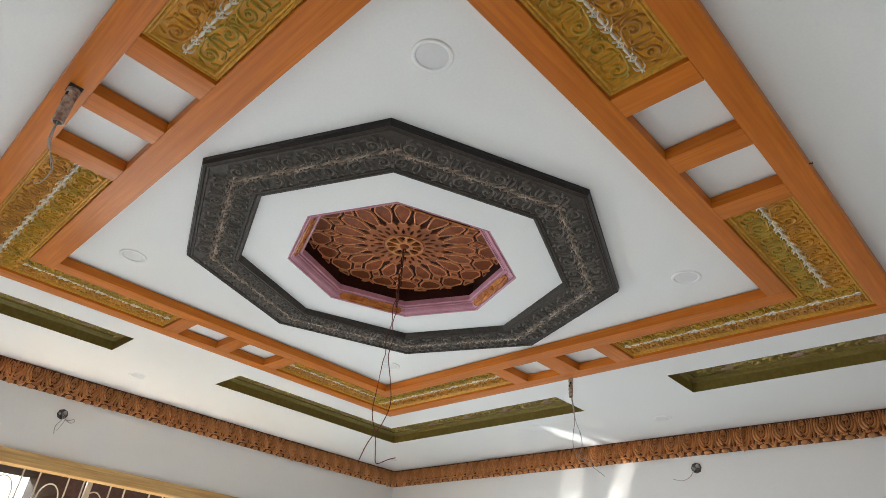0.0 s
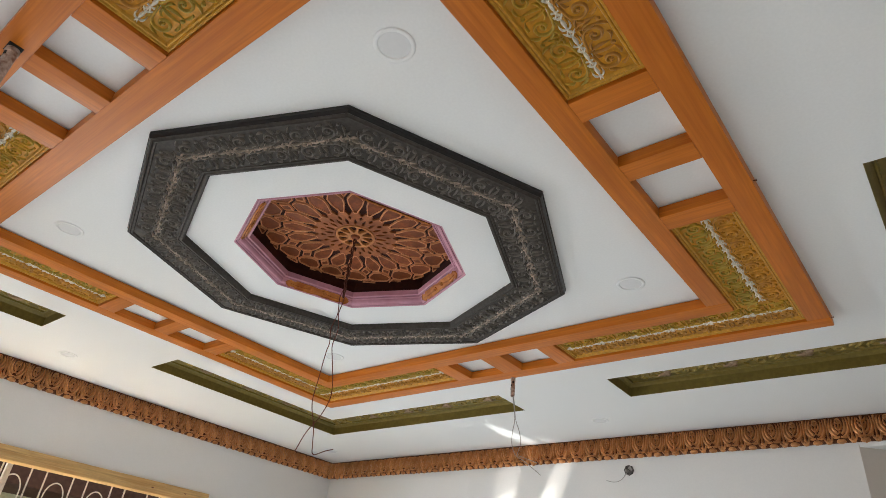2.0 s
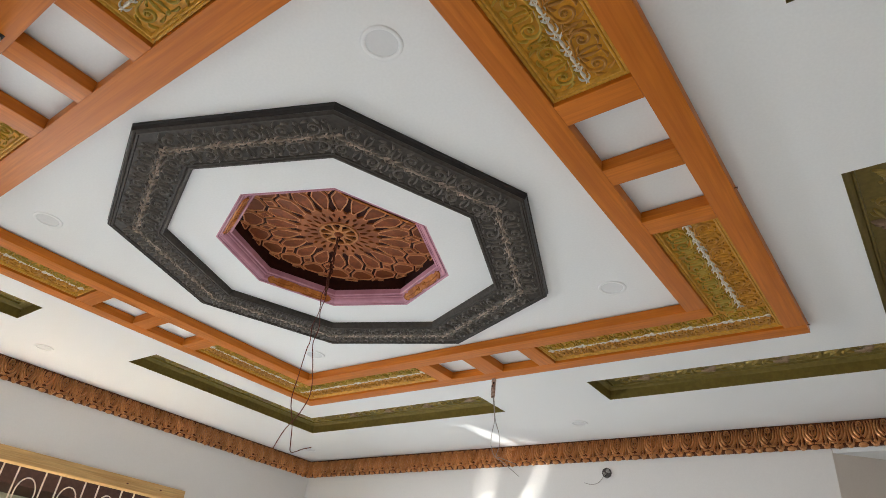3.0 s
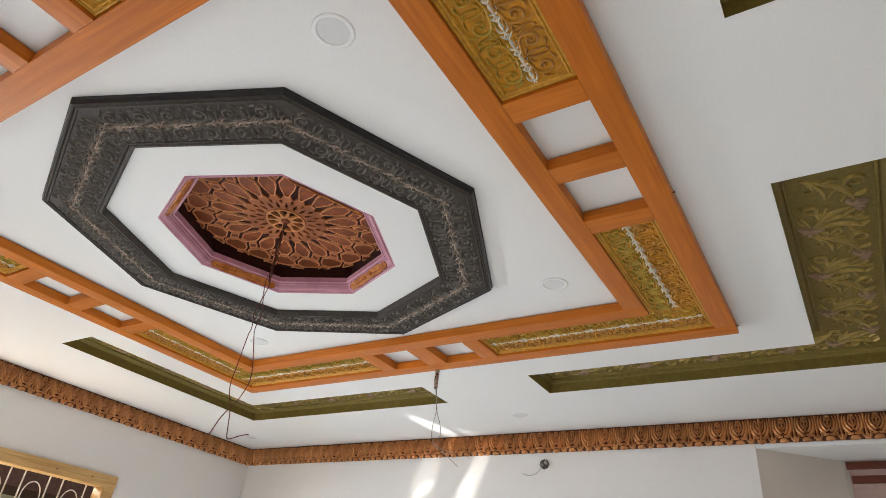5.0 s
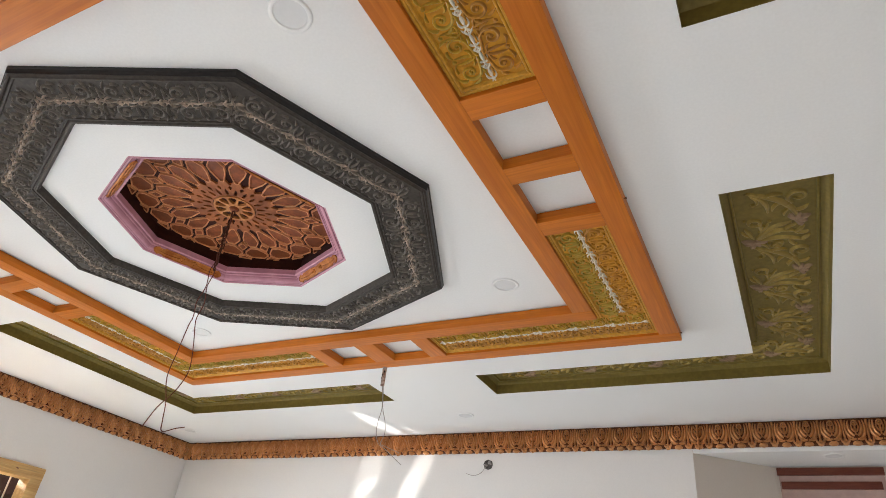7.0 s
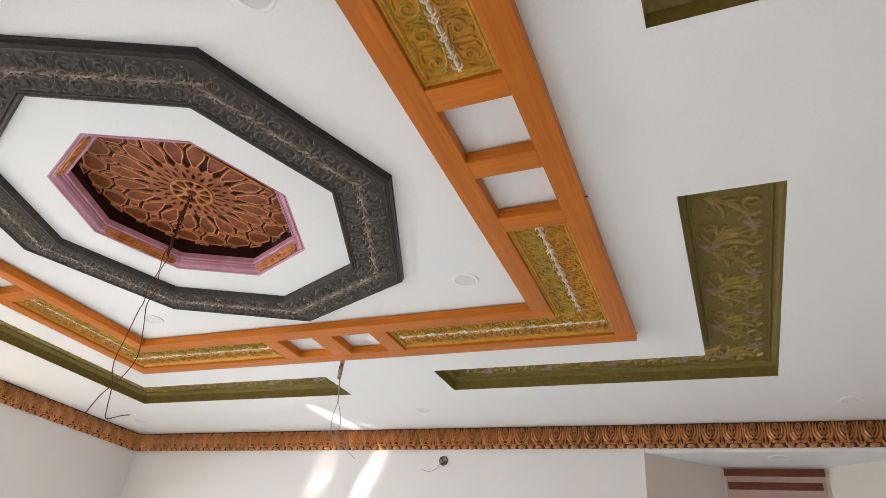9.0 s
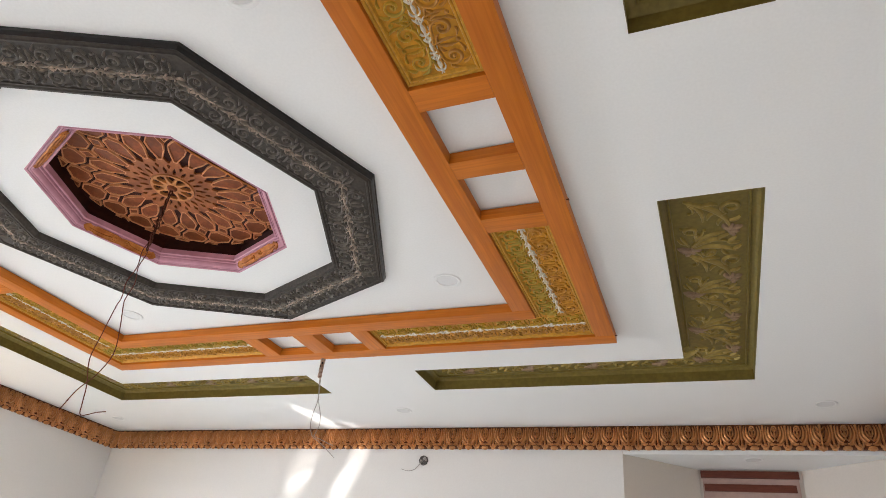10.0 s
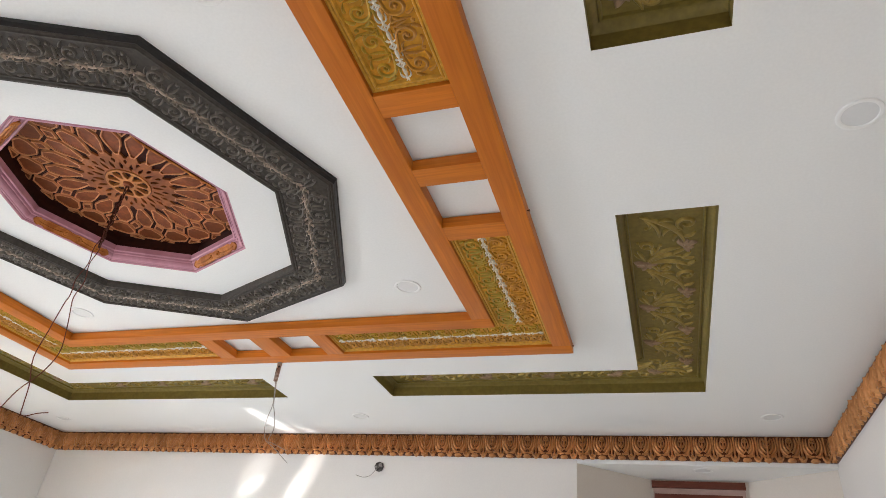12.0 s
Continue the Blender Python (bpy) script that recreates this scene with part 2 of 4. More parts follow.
def loop_ribbon(bm, pts, r, height, base=0.0):
    """A closed raised band along a flat outline."""
    n = len(pts)
    rows = []
    for i in range(n):
        p, a, b = Vector(pts[i]), Vector(pts[i - 1]), Vector(pts[(i + 1) % n])
        d1, d2 = (p - a).normalized(), (b - p).normalized()
        s = Vector((-(d1.y + d2.y), d1.x + d2.x))
        s.normalize()
        s /= max(0.5, s.dot(Vector((-d1.y, d1.x))))
        rows.append([bm.verts.new((p.x + s.x * k * r, p.y + s.y * k * r, base + q * height)) for k, q in ((-1, 0), (-0.6, 0.85), (0.6, 0.85), (1, 0))])
    for i in range(n):
        a, b = rows[i], rows[(i + 1) % n]
        for k in range(3):
            bm.faces.new((a[k], a[k + 1], b[k + 1], b[k]))
    return bm


def bead(bm, u, v, r, height, base=0.0, n=8, squash=1.0):
    top = bm.verts.new((u, v, base + height))
    r1 = [bm.verts.new((u + r * math.cos(2 * math.pi * i / n), v + squash * r * math.sin(2 * math.pi * i / n), base)) for i in range(n)]
    r2 = [bm.verts.new((u + 0.65 * r * math.cos(2 * math.pi * i / n), v + squash * 0.65 * r * math.sin(2 * math.pi * i / n), base + 0.75 * height)) for i in range(n)]
    for i in range(n):
        j = (i + 1) % n
        bm.faces.new((r1[i], r1[j], r2[j], r2[i]))
        bm.faces.new((r2[i], r2[j], top))
    return bm


def spiral(cu, cv, r0, start, turns, hand, n=18, tight=0.22):
    return [(cu + r0 * (1 - (1 - tight) * (i / n) ** 0.85) * math.cos(start + hand * 2 * math.pi * turns * i / n),
             cv + r0 * (1 - (1 - tight) * (i / n) ** 0.85) * math.sin(start + hand * 2 * math.pi * turns * i / n)) for i in range(n + 1)]


def arc_path(p0, p1, p2, n=8):
    """A bent stroke from p0 to p2, drawn towards p1."""
    return [((1 - k) ** 2 * p0[0] + 2 * k * (1 - k) * p1[0] + k * k * p2[0], (1 - k) ** 2 * p0[1] + 2 * k * (1 - k) * p1[1] + k * k * p2[1]) for k in (i / n for i in range(n + 1))]


def taper(n, r0, r1, belly=0.0):
    return [r0 + (r1 - r0) * i / (n - 1) + belly * math.sin(math.pi * i / (n - 1)) for i in range(n)]


def leaf(bm, p0, p1, p2, r, height, n=7):
    ribbon(bm, arc_path(p0, p1, p2, n), taper(n + 1, r * 0.25, r * 0.1, r * 0.8), height)


def tube(bm, pts, r, n=6):
    """A round wire or bar through points in space."""
    pts = [Vector(p) for p in pts]
    rows = []
    side = None
    for i, p in enumerate(pts):
        d = (pts[min(len(pts) - 1, i + 1)] - pts[max(0, i - 1)]).normalized()
        if side is None:
            side = d.orthogonal().normalized()
        side = (side - d * side.dot(d)).normalized()
        up = d.cross(side)
        rows.append([bm.verts.new(p + r * (math.cos(2 * math.pi * k / n) * side + math.sin(2 * math.pi * k / n) * up)) for k in range(n)])
    for a, b in zip(rows, rows[1:]):
        for k in range(n):
            bm.faces.new((a[k], a[(k + 1) % n], b[(k + 1) % n], b[k]))
    bm.faces.new(rows[0])
    bm.faces.new(rows[-1][::-1])
    return bm


def supple(pts, n=5):
    """A smooth line through the given points."""
    p = [Vector(q) for q in pts]
    p = [2 * p[0] - p[1], *p, 2 * p[-1] - p[-2]]
    res = []
    for i in range(1, len(p) - 2):
        for k in range(n):
            t = k / n
            res.append(0.5 * (2 * p[i] + (p[i + 1] - p[i - 1]) * t + (2 * p[i - 1] - 5 * p[i] + 4 * p[i + 1] - p[i + 2]) * t * t + (3 * p[i] - p[i - 1] - 3 * p[i + 1] + p[i + 2]) * t ** 3))
    return res + [p[-2]]


def sweep_loop(bm, outlines):
    """Skin a stack of closed outlines with equal counts of points."""
    rows = [[bm.verts.new(p) for p in o] for o in outlines]
    n = len(rows[0])
    for a, b in zip(rows, rows[1:]):
        for i in range(n):
            bm.faces.new((a[i], a[(i + 1) % n], b[(i + 1) % n], b[i]))
    return bm


def ceiling_pose(u, v, z, angle):
    """Frame for relief that hangs from a ceiling: local x turned by angle in plan, local z downwards."""
    return Matrix.Translation((u, v, z)) @ Matrix.Rotation(radians(angle), 4, "Z") @ Matrix.Rotation(math.pi, 4, "X")


def octagon(r, z, turn=0.0):
    return [(OX + r * math.cos(radians(turn + 45 * k)), OY + r * math.sin(radians(turn + 45 * k)), z) for k in range(8)]


# ---- room shell ----
floor = solid("floor", boxed(X0 - 0.3, X1 + 0.3, Y0 - 0.3, Y1 + 1.2, -0.1, 0.0), TILE, "pale polished tile floor", "floor", kind="structure")
ground = solid("ground", boxed(-300, 300, -300, 300, -0.6, -0.5), EARTH, "bare sandy ground outside", "ground", kind="structure")

# green recesses: L shapes at the four corners of the ceiling
GX = (1.03, 1.447, 3.403, 4.342, 6.212, 6.627)
GY = (-6.1, -5.69, -3.985, -3.083, -1.372, -0.962)


def l_outline(sx, sy):
    """Corner L: outer corner first, round to the inner one; sx, sy tell the corner."""
    xo, xi, xe = (GX[0], GX[1], GX[2]) if sx < 0 else (GX[5], GX[4], GX[3])
    yo, yi, ye = (GY[0], GY[1], GY[2]) if sy < 0 else (GY[5], GY[4], GY[3])
    return [(xo, yo), (xe, yo), (xe, yi), (xi, yi), (xi, ye), (xo, ye)]


ELLS = [l_outline(sx, sy) for sx in (-1, 1) for sy in (-1, 1)]
RP, SHAFT = 0.628, 0.580     # radii of the octagonal well: mouth and shaft


def ceiling_mesh():
    bm = bmesh.new()
    loops = [[(X0 - 0.3, Y0 - 0.3), (X1 + 0.3, Y0 - 0.3), (X1 + 0.3, Y1 + 0.1), (X0 - 0.3, Y1 + 0.1)], *ELLS,
             [p[:2] for p in octagon(RP, H)]]
    edges = []
    for lp in loops:
        vs = [bm.verts.new((x, y, H)) for x, y in lp]
        edges += [bm.edges.new((vs[i], vs[(i + 1) % len(vs)])) for i in range(len(vs))]
    bmesh.ops.triangle_fill(bm, use_beauty=True, use_dissolve=False, edges=edges, normal=(0, 0, -1))
    # unseen lid added above: closes the recesses and keeps outside light out
    box(bm, X0 - 0.3, X1 + 0.3, Y0 - 0.3, Y1 + 1.3, H + 0.42, H + 0.6)
    for a, b, c, d in ((X0 - 0.3, X1 + 0.3, Y0 - 0.3, Y0 - 0.26), (X0 - 0.3, X1 + 0.3, Y1 + 0.11, Y1 + 0.15), (X0 - 0.3, X0 - 0.26, Y0 - 0.26, Y1 + 0.11), (X1 + 0.26, X1 + 0.3, Y0 - 0.26, Y1 + 0.11)):
        box(bm, a, b, c, d, H + 0.002, H + 0.418)
    return bm


solid("ceiling", ceiling_mesh(), WHITE, "smooth white painted plaster ceiling", "ceiling", kind="structure", smooth=False)

# walls; the left one has the window, the near one an opening added behind the viewer to let light in
WY0, WY1, WZ0, WZ1 = -5.0, -1.60, 0.95, 2.50


def pierced(bm, horizontal, face, thick, lo, hi, holes, top=H):
    """A wall along x (horizontal) or y with rectangular holes (a, b, z0, z1)."""
    def blk(a, b, z0, z1):
        if b - a < 1e-4 or z1 - z0 < 1e-4:
            return
        if horizontal:
            box(bm, a, b, min(face, face + thick), max(face, face + thick), z0, z1)
        else:
            box(bm, min(face, face + thick), max(face, face + thick), a, b, z0, z1)
    at = lo
    for a, b, z0, z1 in holes:
        blk(at, a, 0.0, top)
        blk(a, b, 0.0, z0)
        blk(a, b, z1, top)
        at = b
    blk(at, hi, 0.0, top)
    return bm


TOP = H - 0.001
solid("wall_left", pierced(bmesh.new(), False, X0, -0.24, Y0 - 0.24, Y1 + 0.2, [(WY0, WY1, WZ0, WZ1)], TOP), WALL, "off-white plastered wall with a barred window", "wall", kind="structure", smooth=False)
solid("wall_near", pierced(bmesh.new(), True, Y0, -0.24, X0 + 0.001, X1 - 0.001, [(1.0, 6.2, 0.95, 2.5)], TOP), WALL, "off-white plastered wall", "wall", kind="structure", smooth=False)
solid("wall_right", pierced(bmesh.new(), False, X1, 0.24, Y0 - 0.24, Y1 + 0.8, [], TOP), WALL, "off-white plastered wall", "wall", kind="structure", smooth=False)


def far_wall():
    bm = bmesh.new()
    box(bm, X0 + 0.001, JOG, Y1, Y1 + 0.2, 0, TOP)
    box(bm, JOG + 0.0005, X1 - 0.001, Y1, Y1 + 0.2, SOFFIT + 0.03, TOP)
    return bm


solid("wall_far", far_wall(), WALL, "off-white plastered wall ending at a bay", "wall", kind="structure", smooth=False)
BAY = 0.5


def bay_walls():
    """Three-sided bay: slanted side, back, slanted side."""
    bm = bmesh.new()
    pts = [(JOG, Y1), (6.19, BAY), (6.96, BAY), (X1 - 0.001, Y1 + 0.05)]
    for i in range(3):
        (xa, ya), (xb, yb) = pts[i], pts[i + 1]
        lo, hi = [bm.verts.new((x, y, 0)) for x, y in ((xa, ya), (xb, yb))], [bm.verts.new((x, y, SOFFIT + 0.02)) for x, y in ((xa, ya), (xb, yb))]
        lo2, hi2 = [bm.verts.new((x, y, 0)) for x, y in ((xa, ya + 0.2), (xb, yb + 0.2))], [bm.verts.new((x, y, SOFFIT + 0.02)) for x, y in ((xa, ya + 0.2), (xb, yb + 0.2))]
        for f in ((lo[0], lo[1], hi[1], hi[0]), (lo2[0], lo2[1], hi2[1], hi2[0]), (hi[0], hi[1], hi2[1], hi2[0]), (lo[0], hi[0], hi2[0], lo2[0]), (lo[1], hi[1], hi2[1], lo2[1])):
            bm.faces.new(f)
    return bm


solid("wall_bay", bay_walls(), BAY_SHADE, "off-white slanted walls of a shallow bay, toned down for shade", "wall", kind="structure", smooth=False)
solid("bay_ceiling", boxed(JOG + 0.002, X1 - 0.002, Y1 + 0.004, BAY + 0.3, SOFFIT, SOFFIT + 0.028), WHITE, "smooth white soffit of the bay", "ceiling", kind="structure", smooth=False)

# ---- timber frame under the ceiling ----
frame_thing = thing("timber_ceiling_frame", "orange varnished timber frame with gilded panels on a white ceiling", "ceiling frame", (FX, FY, H))
BW = 0.109          # boards
FI = 0.5035          # whole width of the frame
ZB = H - DROP


def board(x0, x1, y0, y1, mat):
    # each timber keeps a small joint to its neighbour
    b = part("board", boxed(x0 + 0.0004, x1 - 0.0004, y0 + 0.0004, y1 - 0.0004, ZB, H - 0.006, bevel=0.0018), mat, frame_thing)
    # added batten carries the board; its near-black colour deepens the gap's shade
    part("batten", boxed(x0 + 0.014, x1 - 0.014, y0 + 0.014, y1 - 0.014, H - 0.0065, H - 0.0003), VOID_SHADE, b, "dark batten that deepens the shadow gap", smooth=False)


ox0, ox1, oy0, oy1 = FX - FHX, FX + FHX, NEAR_EDGE, FY + FHY
NEAR_PANEL = oy0 + FI - BW          # the near arm is a little wider: its inner board is broader
board(ox0, ox1, oy1 - BW, oy1, WOOD_X)
board(ox0, ox1, oy0, oy0 + BW, WOOD_X)
board(ox0 + FI - BW, ox1 - FI + BW, oy1 - FI, oy1 - FI + BW, WOOD_X)
board(ox0 + FI - BW, ox1 - FI + BW, NEAR_PANEL, NEAR_INNER, WOOD_X)
for a, b, lo, hi in ((0.0, BW, oy0 + BW, oy1 - BW), (FI - BW, FI, NEAR_INNER, oy1 - FI)):
    board(ox0 + a, ox0 + b, lo, hi, WOOD_Y)
    board(ox1 - b, ox1 - a, lo, hi, WOOD_Y)
SQ_X = (3.888, 0.0753, 0.2873, 0.119)     # along x: middle, half of the middle bar, square, end bar
SQ_NEAR = (3.956, 0.0575, 0.2905, 0.119)
SQ_Y = (-3.544, 0.0535, 0.2943, 0.109)
for lo, hi, (c, m, s, e) in ((oy1 - FI + BW, oy1 - BW, SQ_X), (oy0 + BW, NEAR_PANEL, SQ_NEAR)):
    for a, b in ((-m, m), (m + s, m + s + e), (-m - s - e, -m - s)):
        board(c + a, c + b, lo, hi, WOOD_Y)
for lo, hi in ((ox0 + BW, ox0 + FI - BW), (ox1 - FI + BW, ox1 - BW)):
    c, m, s, e = SQ_Y
    for a, b in ((-m, m), (m + s, m + s + e), (-m - s - e, -m - s)):
        board(lo, hi, c + a, c + b, WOOD_X)

# gilded relief: one length of scrollwork with a silver sprig


def scroll_mesh(name, mat, L, W, s, height=0.010, t=0.0042):
    """Scrolls with slender leaves on one side (s) of a middle line; length L along x, whole width W."""
    bm = bmesh.new()
    for hu in (-1, 1):
        cu, cv, r = hu * L * 0.255, s * W * 0.275, W * 0.175
        st, hd = -s * math.pi / 2, hu * s
        ribbon(bm, arc_path((hu * 0.02 * L, s * 0.05 * W), (hu * L * 0.07, cv - s * r * 1.15), (cu, cv - s * r)) + spiral(cu, cv, r, st, 1.25, hd, n=20)[1:], taper(29, t * 1.2, t * 0.8, t * 0.4), height)
        bead(bm, cu, cv, 0.0085, height * 1.1, n=6)
        for a0, a1, q in ((0.4, 0.9, 1.45), (1.6, 2.0, 1.55), (-0.7, -0.3, 1.45), (2.8, 3.2, 1.5)):
            a0, a1 = st + hd * (a0 + 0.6), st + hd * (a1 + 0.9)
            am = (a0 + a1) / 2 - hd * 0.35
            leaf(bm, (cu + r * math.cos(a0), cv + r * math.sin(a0)), (cu + r * 1.35 * math.cos(am), cv + r * 1.35 * math.sin(am)), (cu + r * q * math.cos(a1), cv + r * q * math.sin(a1)), t * 1.35, height)
    for u in (0.0, 0.47):
        for q in (-1, 1):
            leaf(bm, (L * u, s * 0.08 * W), (L * u + q * 0.018, s * 0.2 * W), (L * u + q * 0.012, s * 0.42 * W), t * 1.2, height)
            leaf(bm, (L * u, s * 0.14 * W), (L * u + q * 0.03, s * 0.10 * W), (L * u + q * 0.036, s * 0.20 * W), t * 1.15, height)
        bead(bm, L * u, s * 0.43 * W, 0.009, height, n=6)
    return mesh_of(name, bm, mat)


def sprig_mesh(name, mat, L, height=0.011, k=1.0):
    """The middle line: long buds and beads, with pairs of bent arms and short spikes."""
    bm = bmesh.new()
    ribbon(bm, [(-L / 2, 0), (0, 0), (L / 2, 0)], 0.0030 * k, height * 0.6)
    for u in (-0.42, -0.09, 0.24):
        u *= L
        ribbon(bm, [(u - 0.006 + 0.0055 * i, 0) for i in range(8)], taper(8, 0.003 * k, 0.003 * k, 0.0062 * k), height)
        bead(bm, u - 0.012, 0, 0.0075 * k, height * 1.1, n=8)
        for s in (-1, 1):
            leaf(bm, (u - 0.012, 0), (u - 0.014, s * 0.026 * k), (u + 0.020, s * 0.021 * k), 0.0042 * k, height)
            leaf(bm, (u + 0.030, 0), (u + 0.044, s * 0.010 * k), (u + 0.058, s * 0.026 * k), 0.0042 * k, height)
            leaf(bm, (u - 0.016, 0), (u - 0.026, s * 0.006 * k), (u - 0.036, s * 0.019 * k), 0.0038 * k, height)
    return mesh_of(name, bm, mat)


PANEL_W = FI - 2 * BW - 0.001
INNER_W = PANEL_W - 0.062
GL = 0.232
# on each arm the side towards the middle of the room is tinted green, the outer side brown
GOLD_SCROLLS = {s: (scroll_mesh("scroll_relief", GREEN_GILT, GL, INNER_W, s), scroll_mesh("scroll_relief", BROWN_GILT, GL, INNER_W, s)) for s in (-1, 1)}
gold_sprig = sprig_mesh("sprig_relief", SILVER, GL, 0.008, 0.82)


def gilt_length(panel, m, inward):
    """One length of relief: two tinted rows of scrolls and the silver middle line."""
    for s in (-1, 1):
        side_dir = (m.to_3x3() @ Vector((0, s, 0))).dot(inward)
        green, brown = GOLD_SCROLLS[s]
        piece("scroll_relief", green if side_dir > 0 else brown, panel, m, "green tinted gilt scrolls" if side_dir > 0 else "brown tinted gilt scrolls", "stuff")
    piece("sprig_relief", gold_sprig, panel, m, "silver painted sprig", "stuff")


ZP = H - 0.032      # face of the gilded panels


def gold_panel(sx, sy):
    """L-shaped gilded panel in one corner of the timber frame, with a moulded border and relief."""
    ex = FX + sx * (FHX - BW - 0.0005)
    ey = oy1 - BW - 0.0005 if sy > 0 else oy0 + BW + 0.0005
    ix, iy = ex - sx * PANEL_W, ey - sy * PANEL_W
    c, half, square, bar = SQ_X if sy > 0 else SQ_NEAR
    cx = c + sx * (half + square + bar + 0.001)
    cy = SQ_Y[0] + sy * (SQ_Y[1] + SQ_Y[2] + SQ_Y[3] + 0.001)
    out = [(ex, ey), (cx, ey), (cx, iy), (ix, iy), (ix, cy), (ex, cy)]

    def inset(d):
        return [(ex - sx * d, ey - sy * d), (cx + sx * d, ey - sy * d), (cx + sx * d, iy + sy * d), (ix + sx * d, iy + sy * d), (ix + sx * d, cy + sy * d), (ex - sx * d, cy + sy * d)]
    panel = thing("gilded_panel", "L-shaped ochre gilded panel with raised scrollwork and silver sprigs", "ceiling panel", (ex, ey, H), group="gilded panels in the timber frame")
    bm = bmesh.new()
    rings = [(0.0, H - 0.001), (0.0, ZP - 0.010), (0.004, ZP - 0.014), (0.010, ZP - 0.014), (0.014, ZP - 0.008), (0.018, ZP - 0.012), (0.023, ZP - 0.011), (0.028, ZP - 0.001)]
    sweep_loop(bm, [[(x, y, z) for x, y in inset(d)] for d, z in rings])
    part("border_moulding", bm, GOLD_LINE, panel, "ochre moulded border")
    bm = bmesh.new()
    bm.faces.new([bm.verts.new((x, y, ZP)) for x, y in inset(0.026)])
    ob = part("ground_plate", bm, GOLD, panel, smooth=False)
    mx, my = (ex + ix) / 2, (ey + iy) / 2
    far = abs(mx - cx) + PANEL_W / 2 - 0.06
    n = max(1, round(far / GL))
    for k in range(n):
        d = far / n * (k + 0.5)
        x = mx + sx * (PANEL_W / 2 - 0.03) - sx * d
        m = ceiling_pose(x, my, ZP, 0 if sx > 0 else 180) @ Matrix.Diagonal((far / n / GL, 1, 1, 1))
        gilt_length(panel, m, Vector((0, -sy, 0)))
    far = abs(iy - cy) - 0.03
    n = max(1, round(far / GL))
    for k in range(n):
        d = far / n * (k + 0.5)
        m = ceiling_pose(mx, iy - sy * d, ZP, 90 if sy > 0 else -90) @ Matrix.Diagonal((far / n / GL, 1, 1, 1))
        gilt_length(panel, m, Vector((-sx, 0, 0)))


for sx in (-1, 1):
    for sy in (-1, 1):
        gold_panel(sx, sy)

# ---- olive recessed panels ----
DEEP = 0.10


def stroke(bm, p0, p1, p2, r, height, n=10):
    """A leafy stroke that swells in its middle and ends blunt."""
    ribbon(bm, arc_path(p0, p1, p2, n), taper(n + 1, r * 0.45, r * 0.35, r * 0.65), height)


